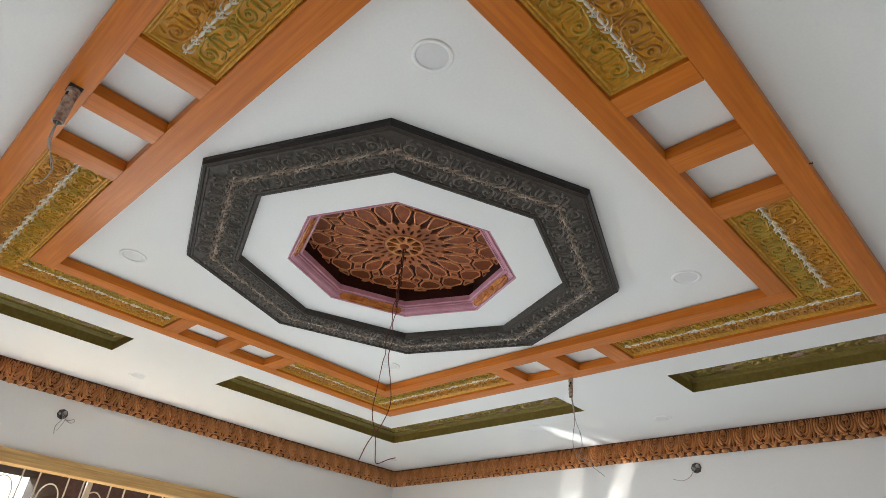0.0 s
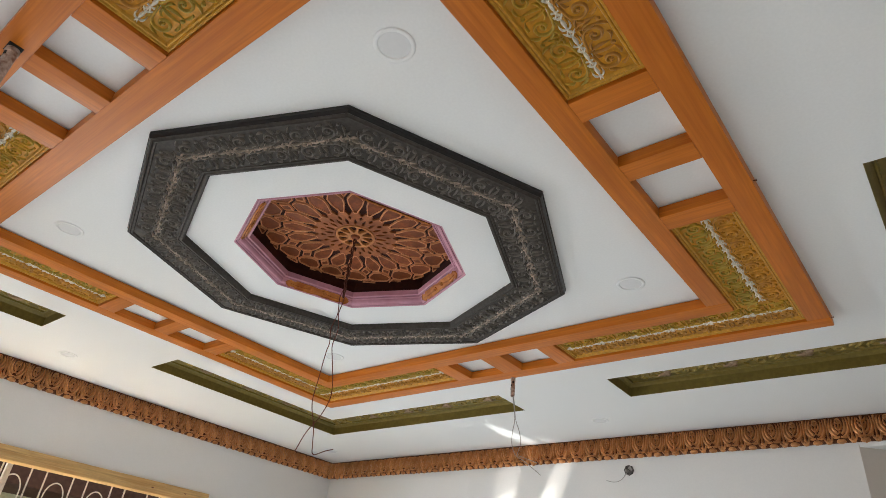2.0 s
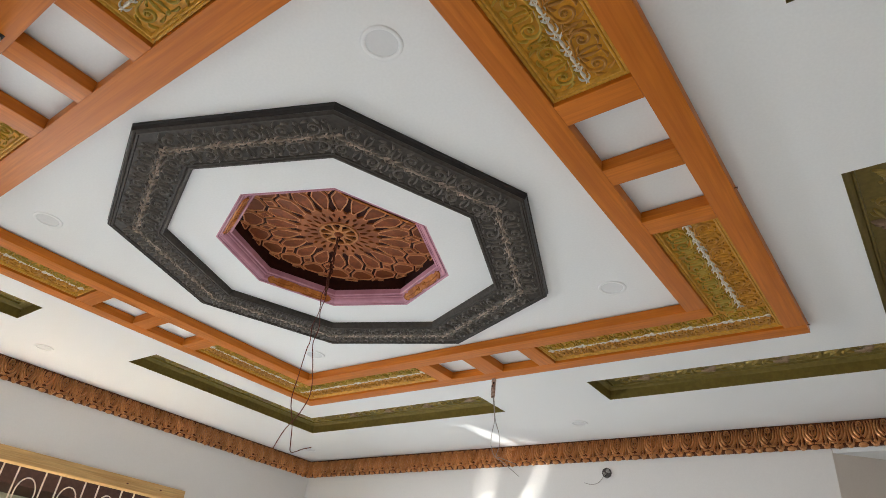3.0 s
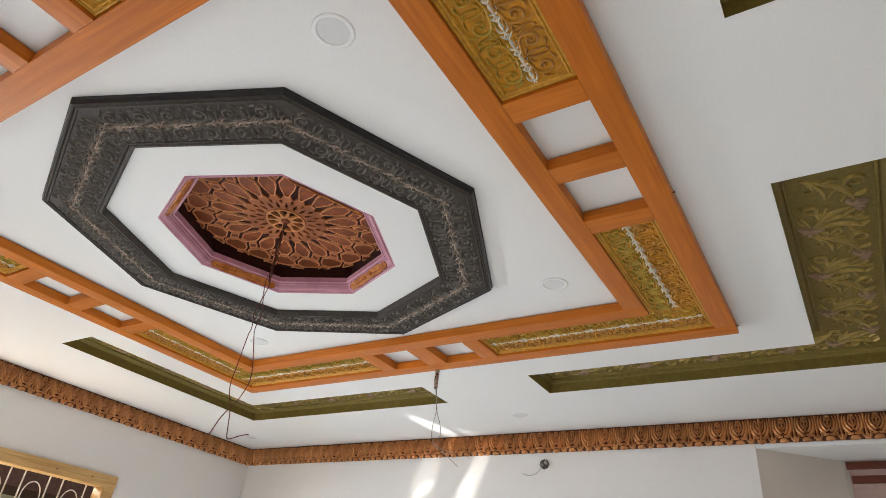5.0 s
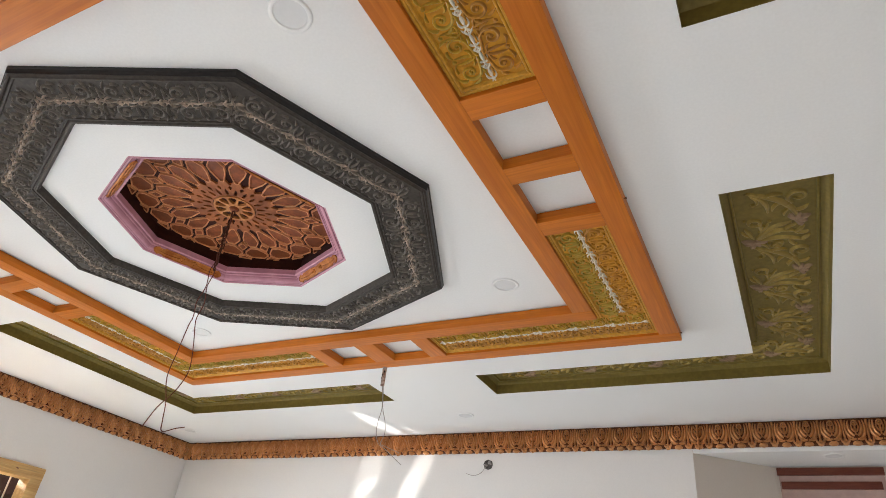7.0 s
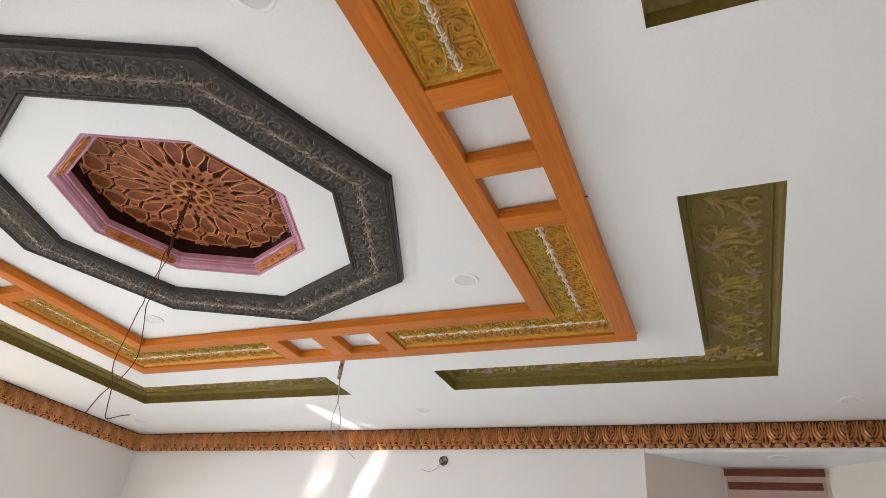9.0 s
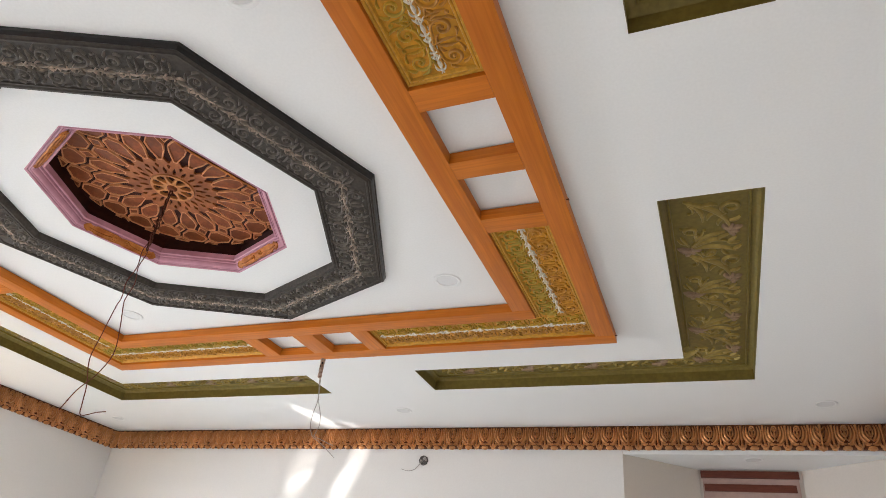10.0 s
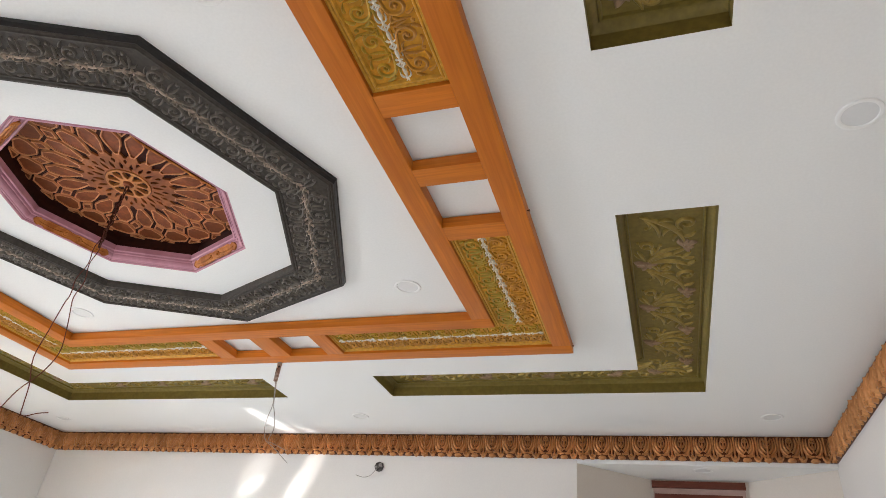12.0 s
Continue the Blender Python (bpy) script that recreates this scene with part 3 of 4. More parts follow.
def acanthus_mesh():
    """One repeat of a running vine: x along the run, -y towards the outer edge; sweeping stems, volutes, hooks and leaves."""
    bm = bmesh.new()
    h = 0.0115
    # stem that sweeps across to the outer blossom, with a volute over it
    stroke(bm, (0.265, 0.108), (0.155, -0.085), (0.020, -0.084), 0.0165, h, 12)
    stroke(bm, (0.255, 0.098), (0.190, 0.020), (0.090, 0.030), 0.0125, h)
    ribbon(bm, [(0.120, -0.055), (0.140, -0.050)] + spiral(0.190, -0.094, 0.047, 2.6, 1.1, -1, n=20, tight=0.34), taper(23, 0.009, 0.007, 0.004), h)
    stroke(bm, (0.160, -0.035), (0.155, 0.004), (0.100, 0.012), 0.010, h, 7)
    stroke(bm, (0.235, 0.090), (0.190, 0.050), (0.165, 0.078), 0.009, h, 7)
    bead(bm, 0.168, 0.086, 0.010, h)
    stroke(bm, (0.085, -0.078), (0.075, -0.115), (0.110, -0.130), 0.012, h, 6)
    # fan of stems between the outer and the inner blossom
    stroke(bm, (-0.010, -0.064), (-0.020, 0.030), (-0.115, 0.089), 0.0140, h)
    stroke(bm, (-0.118, 0.088), (-0.030, 0.000), (-0.098, -0.078), 0.0150, h)
    stroke(bm, (-0.138, 0.090), (-0.105, -0.020), (-0.185, -0.112), 0.0155, h)
    stroke(bm, (-0.100, -0.070), (-0.085, -0.100), (-0.055, -0.112), 0.012, h, 6)
    stroke(bm, (-0.105, -0.074), (-0.120, -0.105), (-0.105, -0.130), 0.012, h, 6)
    stroke(bm, (-0.170, -0.096), (-0.165, -0.120), (-0.140, -0.134), 0.012, h, 6)
    # curl in the middle, hooks by the inner edge
    ribbon(bm, spiral(-0.180, 0.006, 0.036, 1.2, 0.85, 1, n=16, tight=0.45), taper(17, 0.0095, 0.007, 0.002), h)
    stroke(bm, (-0.205, 0.030), (-0.165, 0.012), (-0.170, -0.012), 0.0095, h, 6)
    ribbon(bm, [(-0.060, 0.064), (-0.020, 0.066)] + spiral(0.022, 0.096, 0.034, -2.2, 0.85, 1, n=16, tight=0.42), taper(19, 0.009, 0.006, 0.003), h)
    bead(bm, 0.050, 0.130, 0.008, h)
    stroke(bm, (-0.112, 0.100), (-0.060, 0.120), (-0.020, 0.134), 0.011, h, 7)
    stroke(bm, (-0.060, 0.078), (-0.030, 0.040), (0.010, 0.030), 0.0085, h, 7)
    bead(bm, 0.020, 0.026, 0.010, h)
    # fuller leaves along the stems
    stroke(bm, (-0.125, 0.080), (-0.070, 0.030), (-0.075, -0.030), 0.0120, h)
    stroke(bm, (-0.150, 0.085), (-0.175, 0.050), (-0.225, 0.040), 0.0110, h, 7)
    stroke(bm, (-0.070, -0.030), (-0.040, -0.050), (-0.030, -0.085), 0.0105, h, 7)
    stroke(bm, (-0.160, -0.050), (-0.200, -0.050), (-0.215, -0.080), 0.0105, h, 7)
    stroke(bm, (0.110, -0.060), (0.080, -0.030), (0.050, -0.035), 0.0105, h, 7)
    stroke(bm, (0.215, 0.040), (0.240, 0.000), (0.215, -0.035), 0.0105, h, 7)
    stroke(bm, (-0.020, 0.045), (0.005, 0.075), (-0.005, 0.105), 0.0090, h, 6)
    stroke(bm, (-0.090, 0.105), (-0.075, 0.140), (-0.040, 0.150), 0.0090, h, 6)
    return mesh_of("acanthus_relief", bm, OLIVE_RELIEF)


def blossom_mesh():
    """Five mauve petals fanned out from the calyx at the origin."""
    bm = bmesh.new()
    for a, ln in ((-1.5, 0.062), (-0.75, 0.050), (0.1, 0.064), (0.9, 0.050), (1.7, 0.058)):
        leaf(bm, (0, 0), (ln * 0.6 * math.cos(a + 0.25), ln * 0.6 * math.sin(a + 0.25)), (ln * math.cos(a), ln * math.sin(a)), 0.019, 0.0145)
    bead(bm, 0, 0, 0.012, 0.015)
    return mesh_of("blossom_relief", bm, MAUVE)


acanthus, blossom = acanthus_mesh(), blossom_mesh()
PITCH_VINE = 0.4635


def vine(panel, m):
    piece("acanthus_relief", acanthus, panel, m, kind="stuff")
    piece("blossom_relief", blossom, panel, m @ pose(0.004, -0.082, 0, 0, 0, -75), "mauve blossom")
    piece("blossom_relief", blossom, panel, m @ pose(-0.140, 0.100, 0, 0, 0, 155), "mauve blossom")


def olive_panel(outline, sx, sy):
    (xo, yo), (xe, _), (_, yi), (xi, _), (_, ye), _ = outline

    def inset(d):
        return [(xo - sx * d, yo - sy * d), (xe + sx * d, yo - sy * d), (xe + sx * d, yi + sy * d), (xi + sx * d, yi + sy * d), (xi + sx * d, ye + sy * d), (xo - sx * d, ye + sy * d)]
    panel = thing("olive_recess_panel", "L-shaped recessed olive green panel with raised acanthus and mauve blossoms", "ceiling panel", (xo, yo, H), group="olive recesses in the ceiling")
    bm = bmesh.new()
    rings = [(0.0, H + 0.0005), (0.0, H + DEEP - 0.03), (0.018, H + DEEP - 0.012), (0.030, H + DEEP - 0.006), (0.034, H + DEEP - 0.012), (0.042, H + DEEP - 0.012), (0.046, H + DEEP)]
    sweep_loop(bm, [[(x, y, z) for x, y in inset(d)] for d, z in rings])
    part("recess_side", bm, OLIVE, panel)
    bm = bmesh.new()
    bm.faces.new([bm.verts.new((x, y, H + DEEP)) for x, y in inset(0.044)])
    part("ground_plate", bm, OLIVE, panel, smooth=False)
    mx, my = (xo + xi) / 2, (yo + yi) / 2
    for k in range(4):
        vine(panel, ceiling_pose(xe + sx * (0.315 + PITCH_VINE * k), my, H + DEEP, 0 if sy > 0 else 180))
        vine(panel, ceiling_pose(mx, yo - sy * ((0.295 if sy > 0 else 0.455) + PITCH_VINE * k), H + DEEP, -90 if sx > 0 else 90))


for i, (sx, sy) in enumerate([(sx, sy) for sx in (-1, 1) for sy in (-1, 1)]):
    olive_panel(ELLS[i], sx, sy)

# ---- dark octagonal ring ----
ring = thing("octagonal_ceiling_ring", "charcoal octagonal plaster ring with raised scrollwork under the white ceiling", "ceiling medallion", (OX, OY, H))
RO, RI = 1.185, 0.881


def ring_band(profile):
    bm = bmesh.new()
    return sweep_loop(bm, [octagon(r, z) for r, z in profile])


ZR = H - 0.030
part("outer_moulding", ring_band([(RO, H - 0.0005), (RO, H - 0.010), (RO - 0.004, H - 0.013), (RO - 0.006, H - 0.026), (RO - 0.009, H - 0.032), (RO - 0.014, ZR)]), EDGE_SHADE, ring, "stepped outer moulding, blackened for shade")
part("carved_face", ring_band([(RO - 0.014, ZR), (RO - 0.022, ZR - 0.006), (RO - 0.026, ZR), (RO - 0.031, ZR - 0.006), (RO - 0.038, ZR - 0.006), (RO - 0.042, ZR + 0.002), (RO - 0.048, ZR), (RI + 0.040, ZR), (RI + 0.037, ZR - 0.006), (RI + 0.031, ZR - 0.007), (RI + 0.027, ZR), (RI + 0.020, ZR - 0.008), (RI + 0.010, ZR - 0.008), (RI + 0.004, ZR + 0.004), (RI, ZR + 0.012), (RI, H - 0.0005)]), SLATE, ring)
RM = (RO - 0.048 + RI + 0.040) / 2
RW = (RO - 0.048 - RI - 0.040) * math.cos(radians(22.5))
side = 2 * RM * math.sin(radians(22.5))
RL = side / 3
RING_SCROLLS = [scroll_mesh("scroll_relief", HIGHLIT_SLATE, RL, RW * 0.97, s, 0.011, 0.0043) for s in (-1, 1)]
ring_sprig = sprig_mesh("sprig_relief", BRONZE, RL, 0.011, 0.95)
for k in range(8):
    a = 45 * k + 22.5
    ap = RM * math.cos(radians(22.5))
    for j in (-1, 0, 1):
        x = OX + ap * math.cos(radians(a)) - j * RL * math.sin(radians(a))
        y = OY + ap * math.sin(radians(a)) + j * RL * math.cos(radians(a))
        m = ceiling_pose(x, y, ZR, a + 90)
        for scroll in RING_SCROLLS:
            piece("scroll_relief", scroll, ring, m, kind="stuff")
        piece("sprig_relief", ring_sprig, ring, m, "worn bronze sprig", "stuff")

# ---- carved wooden rosette in the octagonal well ----
well = thing("carved_ceiling_rosette", "carved brown wooden rosette in an octagonal well with pink moulding", "ceiling rosette", (OX, OY, H))
ZT, ZW = H + 0.072, H + 0.155


def side_strip(k, profile):
    """One of the eight sides of a moulding, mitred at its ends."""
    bm = bmesh.new()
    a0, a1 = radians(45 * k), radians(45 * k + 45)
    rows = [[bm.verts.new((OX + r * math.cos(a), OY + r * math.sin(a), z)) for a in (a0, a1)] for r, z in profile]
    for p, q in zip(rows, rows[1:]):
        bm.faces.new((p[0], p[1], q[1], q[0]))
    return bm


PROFILE = [(RP + 0.001, H + 0.001), (RP - 0.002, H + 0.0012), (RP - 0.007, H + 0.002), (RP - 0.010, H + 0.005), (RP - 0.011, H + 0.013), (RP - 0.015, H + 0.013), (RP - 0.016, H + 0.006), (RP - 0.020, H + 0.005), (RP - 0.023, H + 0.007)]
PROFILE += [(RP - 0.025 - 0.021 * math.sin(i * math.pi / 12), H + 0.040 - 0.030 * math.cos(i * math.pi / 12)) for i in range(7)]
PROFILE += [(RP - 0.047, H + 0.033), (RP - 0.051, H + 0.030), (RP - 0.056, H + 0.032), (RP - 0.058, H + 0.044), (RP - 0.063, H + 0.046), (RP - 0.064, H + 0.040), (RP - 0.070, H + 0.038), (RP - 0.075, H + 0.042), (RP - 0.076, ZT), (SHAFT, ZT)]
for k in range(8):
    part("moulding_side", side_strip(k, PROFILE), PINK, well, "pink painted moulding", smooth=False)
# carved orange inserts on every other side


def insert_mesh():
    """A long bracket-ended cartouche with two carved knots."""
    bm = bmesh.new()
    L, w, n = 0.405, 0.050, 44
    rows = []
    for i in range(n + 1):
        k = abs(2 * i / n - 1)
        e = w / 2 * (1.0 if k < 0.72 else (0.72 if k < 0.86 else 0.98 * (1 - (k - 0.86) / 0.14) ** 0.5))
        if k < 0.16:
            e *= 0.80 + 0.2 * (k / 0.16)
        u = -L / 2 + L * i / n
        rows.append([bm.verts.new((u, q * e, z)) for q, z in ((1, -0.004), (0.94, 0.004), (0.78, 0.004), (0.70, 0.0015), (0, 0.002), (-0.70, 0.0015), (-0.78, 0.004), (-0.94, 0.004), (-1, -0.004))])
    for a, b in zip(rows, rows[1:]):
        for i in range(8):
            bm.faces.new((a[i], a[i + 1], b[i + 1], b[i]))
    for s in (-1, 1):
        ribbon(bm, spiral(s * 0.035, 0, 0.016, 0, 1.2, s, n=12), 0.003, 0.006, 0.001)
        ribbon(bm, arc_path((s * 0.05, 0.0), (s * 0.11, 0.012), (s * 0.175, 0.0)), taper(9, 0.003, 0.002), 0.006, 0.001)
    return mesh_of("carved_insert", bm, ORANGE)


insert = insert_mesh()
for k in (1, 3, 5, 7):
    a = radians(45 * k + 22.5)
    ap = (RP - 0.041) * math.cos(radians(22.5))
    tilt = radians(55)
    m = Matrix.Translation((OX + ap * math.cos(a), OY + ap * math.sin(a), H + 0.0165)) @ Matrix.Rotation(a + math.pi / 2, 4, "Z") @ Matrix.Rotation(math.pi + tilt, 4, "X")
    piece("carved_insert", insert, well, m, "carved orange insert")
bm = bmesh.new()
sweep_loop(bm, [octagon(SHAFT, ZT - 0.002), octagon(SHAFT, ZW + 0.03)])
part("shaft_side", bm, MAROON, well, "dark red shaft")
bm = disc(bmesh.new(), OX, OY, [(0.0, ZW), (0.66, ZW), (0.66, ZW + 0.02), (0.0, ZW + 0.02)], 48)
part("backing_board", bm, MAROON, well, "dark red board")
N = 20


def polar(r, a):
    return (r * math.cos(a), r * math.sin(a))


def cell_mesh(name, outline, rim_r, height, mat=None):
    """A raised carved cell: a plate (in brown) and a rim lightened in colour for its highlight."""
    bm = bmesh.new()
    c = Vector((sum(p[0] for p in outline) / len(outline), sum(p[1] for p in outline) / len(outline)))
    lo = [bm.verts.new((p[0], p[1], 0)) for p in outline]
    mid = [bm.verts.new((p[0], p[1], height * 0.40)) for p in outline]
    ins = [bm.verts.new((p[0] + (c.x - p[0]) * 0.25, p[1] + (c.y - p[1]) * 0.25, height * 0.46)) for p in outline]
    n = len(outline)
    for i in range(n):
        j = (i + 1) % n
        bm.faces.new((lo[i], lo[j], mid[j], mid[i]))
        bm.faces.new((mid[i], mid[j], ins[j], ins[i]))
    bm.faces.new(ins)
    plate = mesh_of(name, bm, mat or CARVED)
    bm = loop_ribbon(bmesh.new(), outline, rim_r, height)
    return plate, mesh_of("carved_rim", bm, RIM_HIGHLIGHT)


st = 2 * math.pi / N


def shrink(outline, g):
    """The outline drawn in by g on all sides."""
    n, res = len(outline), []
    for i in range(n):
        p, a, b = Vector(outline[i]), Vector(outline[i - 1]), Vector(outline[(i + 1) % n])
        d1, d2 = (p - a).normalized(), (b - p).normalized()
        q = Vector((-(d1.y + d2.y), d1.x + d2.x)).normalized()
        res.append(tuple(p + q * g / max(0.4, q.dot(Vector((-d1.y, d1.x))))))
    return res


def facing(*half, at=0.0):
    """A cell that is the same on both sides of the ray at `at` steps: (radius, steps off the ray) from the inner end to the outer."""
    return [polar(r, (at - q) * st) for r, q in half] + [polar(r, (at + q) * st) for r, q in reversed(half) if q]


# the cells share their corners, so that the grooves between them keep one width
petal = facing((0.214, 0.24), (0.300, 0.5), (0.348, 0.5), (0.406, 0.20))
lozenge = facing((0.348, 0), (0.406, 0.30), (0.462, 0), at=0.5)
middle = facing((0.406, 0.20), (0.462, 0.5), (0.500, 0.5), (0.532, 0.25))
outer = facing((0.500, 0), (0.532, 0.25), (0.548, 0.25), at=0.5)


def wound(o):
    """Counter-clockwise order."""
    area = sum(o[i - 1][0] * o[i][1] - o[i][0] * o[i - 1][1] for i in range(len(o)))
    return o if area > 0 else o[::-1]


CELLS = [cell_mesh("carved_petal", shrink(wound(petal), 0.0122), 0.0042, 0.013), cell_mesh("carved_lozenge", shrink(wound(lozenge), 0.0118), 0.0040, 0.013),
         cell_mesh("carved_middle_cell", shrink(wound(middle), 0.0118), 0.0042, 0.013), cell_mesh("carved_outer_cell", shrink(wound(outer), 0.0060), 0.0036, 0.013)]
for k in range(N):
    for i, (plate, rim) in enumerate(CELLS):
        m = ceiling_pose(OX, OY, ZW - 0.0005, 360 / N * (k + 0.5))
        ob = piece(plate.name.split(".")[0], plate, well, m)
        piece("carved_rim", rim, ob, m)
down = ceiling_pose(OX, OY, ZW - 0.0005, 0)


def pierced_plate(name, outer_line, holes, thick, mat):
    """A flat carved plate with openings cut through it."""
    bm = bmesh.new()
    edges = []
    for lp in (outer_line, *holes):
        vs = [bm.verts.new((x, y, thick)) for x, y in lp]
        edges += [bm.edges.new((vs[i], vs[(i + 1) % len(vs)])) for i in range(len(vs))]
    bmesh.ops.triangle_fill(bm, use_beauty=True, use_dissolve=False, edges=edges, normal=(0, 0, 1))
    for lp in (outer_line, *holes):
        hi = [bm.verts.new((x, y, thick)) for x, y in lp]
        lo = [bm.verts.new((x, y, 0)) for x, y in lp]
        for i in range(len(lp)):
            j = (i + 1) % len(lp)
            bm.faces.new((hi[i], hi[j], lo[j], lo[i]))
    me = bpy.data.meshes.new(name)
    bm.to_mesh(me)
    bm.free()
    me.materials.append(mat)
    return me


circle = [polar(0.235 if i % 6 < 4 else 0.208, 2 * math.pi * (i + 1.5) / 120) for i in range(120)]
bore = [polar(0.112, 2 * math.pi * i / 40) for i in range(40)]
slots = []
for k in range(N):
    a = st * (k + 0.5)
    slots.append([polar(r, a + q * st) for r, q in ((0.119, 0.0), (0.124, 0.16), (0.146, 0.19), (0.174, 0.0), (0.146, -0.19), (0.124, -0.16))])
    slots.append([polar(r, a + (0.5 + q) * st) for r, q in ((0.160, 0.0), (0.184, 0.17), (0.198, 0.0), (0.184, -0.17))])
piece("pierced_collar", pierced_plate("pierced_collar", circle, [bore, *slots], 0.011, COLLAR), well, down, "light pierced collar")
circle = [polar(0.108, 2 * math.pi * i / 40) for i in range(40)]
slots = []
for k in range(10):
    a = 2 * math.pi * (k + 0.5) / 10
    slots.append([polar(r, a + q) for r, q in ((0.040, 0.0), (0.060, 0.21), (0.088, 0.255), (0.098, 0.14), (0.098, -0.14), (0.088, -0.255), (0.060, -0.21))])
piece("centre_wheel", pierced_plate("centre_wheel", circle, slots, 0.016, WHEEL), well, down, "light pierced wheel")
for r, w in ((0.104, 0.006), (0.036, 0.005)):
    bm = loop_ribbon(bmesh.new(), [polar(r, 2 * math.pi * i / 40) for i in range(40)], w, 0.019)
    piece("wheel_ring", mesh_of("wheel_ring", bm, WHEEL), well, down)
part("boss", disc(bmesh.new(), OX, OY, [(0.0, ZW - 0.03), (0.018, ZW - 0.028), (0.03, ZW - 0.012), (0.034, ZW)], 16), CARVED, well)

# ---- hanging chain and cables ----
hanging = thing("hanging_lamp_cable", "rusty chain with loose brown cables for a missing chandelier", "hanging cable", (OX, OY, ZW))

link = bmesh.new()
for i in range(12):
    a = 2 * math.pi * i / 12
    b = 2 * math.pi * (i + 1) / 12
    tube(link, [(0.007 * math.cos(a), 0, 0.016 * math.sin(a)), (0.007 * math.cos(b), 0, 0.016 * math.sin(b))], 0.0032, 5)
link = mesh_of("chain_link", link, CHAIN)
for i in range(14):
    z = ZW - 0.045 - 0.0255 * i
    piece("chain_link", link, hanging, pose(OX + 0.004 * math.sin(i * 1.7), OY + 0.004 * math.cos(i * 2.3), z, 0, 0, 90 * (i % 2) + 20))
for s in (-1, 1):
    pts = [(OX + 0.006 * s * math.cos(i * 1.1) - 0.022 * (s < 0) * max(0, i - 7) / 15, OY + 0.006 * s * math.sin(i * 1.1) - 0.022 * (s < 0) * max(0, i - 7) / 15, ZW - 0.02 - (ZW - 0.02 - 2.66) * i / 22) for i in range(23)]
    if s < 0:
        pts += [(OX - 0.030, OY - 0.026, 2.52), (OX - 0.036, OY - 0.030, 2.40), (OX - 0.012, OY - 0.012, 2.29), (OX - 0.004, OY - 0.004, 2.21), (OX + 0.004, OY + 0.004, 2.165), (OX + 0.045, OY + 0.035, 2.185), (OX + 0.075, OY + 0.055, 2.195)]
    else:
        pts += [(OX + 0.020, OY + 0.012, 2.55), (OX + 0.030, OY + 0.020, 2.44), (OX + 0.006, OY, 2.34), (OX - 0.035, OY - 0.03, 2.26), (OX - 0.062, OY - 0.05, 2.17)]
    part("cable", tube(bmesh.new(), supple(pts, 4), 0.0022, 5), RED_WIRE, hanging, "thin brown cable")


def conduit(x, y, label, length, r, cables):
    c = thing("hanging_conduit", label, "conduit", (x, y, ZB), group="conduits under the timber frame")
    bm = disc(bmesh.new(), x, y, [(0.0, ZB), (r * 1.12, ZB), (r * 1.12, ZB - 0.022), (r, ZB - 0.024), (r * 0.95, ZB - length), (r * 0.72, ZB - length - 0.002), (r * 0.72, ZB - length + 0.04), (0.0, ZB - length + 0.04)], 16)
    part("pipe", bm, PIPE, c, "speckled plastic pipe end")
    for k in range(5):
        # dark chips for the shade in the pipe's punched slots, in a slow turn round it
        a, z = 2.6 + 0.75 * k, ZB - 0.035 - 0.022 * k
        slot = box(bmesh.new(), -0.005, 0.005, -0.002, 0.0008, -0.008, 0.008)
        bmesh.ops.transform(slot, matrix=Matrix.Translation((x + r * math.sin(a), y + r * math.cos(a), z)) @ Matrix.Rotation(-a, 4, "Z"), verts=slot.verts)
        part("slot", slot, VOID_SHADE, c, "dark chip for the shade in a punched slot", smooth=False)
    for pts in cables:
        part("cable", tube(bmesh.new(), supple([(x + dx, y + dy, ZB - length + dz) for dx, dy, dz in pts]), 0.0024, 5), GREY_WIRE, c, "thin grey cable")


LONG_CABLES = []
for s, (ex, ey, ez) in ((-1, (0.16, 0.05, 0.13)), (1, (0.13, 0.05, 0.05))):
    LONG_CABLES.append([(0.003 * s, 0, 0.03), (0.003 * s + 0.015, 0, -0.06), (0.004 * s + 0.03, 0, -0.17), (0.022 * s + 0.04, 0.01 * s, -0.26), (0.028 * s + 0.045, 0.01 * s, -0.34), (0.008 * s + 0.05, 0, -0.41)] + [(0.05 + ex * k, ey * k, -0.41 - ez * k) for k in (0.3, 0.65, 1.0)])
SHORT_CABLES = [[(-0.004, 0, 0.03), (-0.03, 0.0, -0.02), (-0.05, 0.005, -0.05), (-0.065, 0.03, -0.09), (-0.067, 0.055, -0.125), (-0.088, 0.06, -0.158), (-0.12, 0.05, -0.186), (-0.14, 0.035, -0.188)],
                [(0.004, 0, 0.03), (-0.02, 0.004, -0.03), (-0.052, 0.015, -0.06), (-0.058, 0.032, -0.10), (-0.075, 0.052, -0.130), (-0.072, 0.058, -0.150), (-0.095, 0.058, -0.170)]]
conduit(3.822, -1.795, "speckled conduit end with loose grey cables", 0.135, 0.0150, LONG_CABLES)
conduit(3.97, -5.272, "speckled conduit end with short loose grey cables", 0.160, 0.021, SHORT_CABLES)
# no opening is cut: a dark plate gives the shade of the hole
part("cut_hole", boxed(3.942, 4.004, -5.297, -5.249, ZB - 0.003, ZB + 0.004), VOID_SHADE, frame_thing, "dark plate for the shade in a hole cut for a conduit", smooth=False)

# ---- flush downlights ----


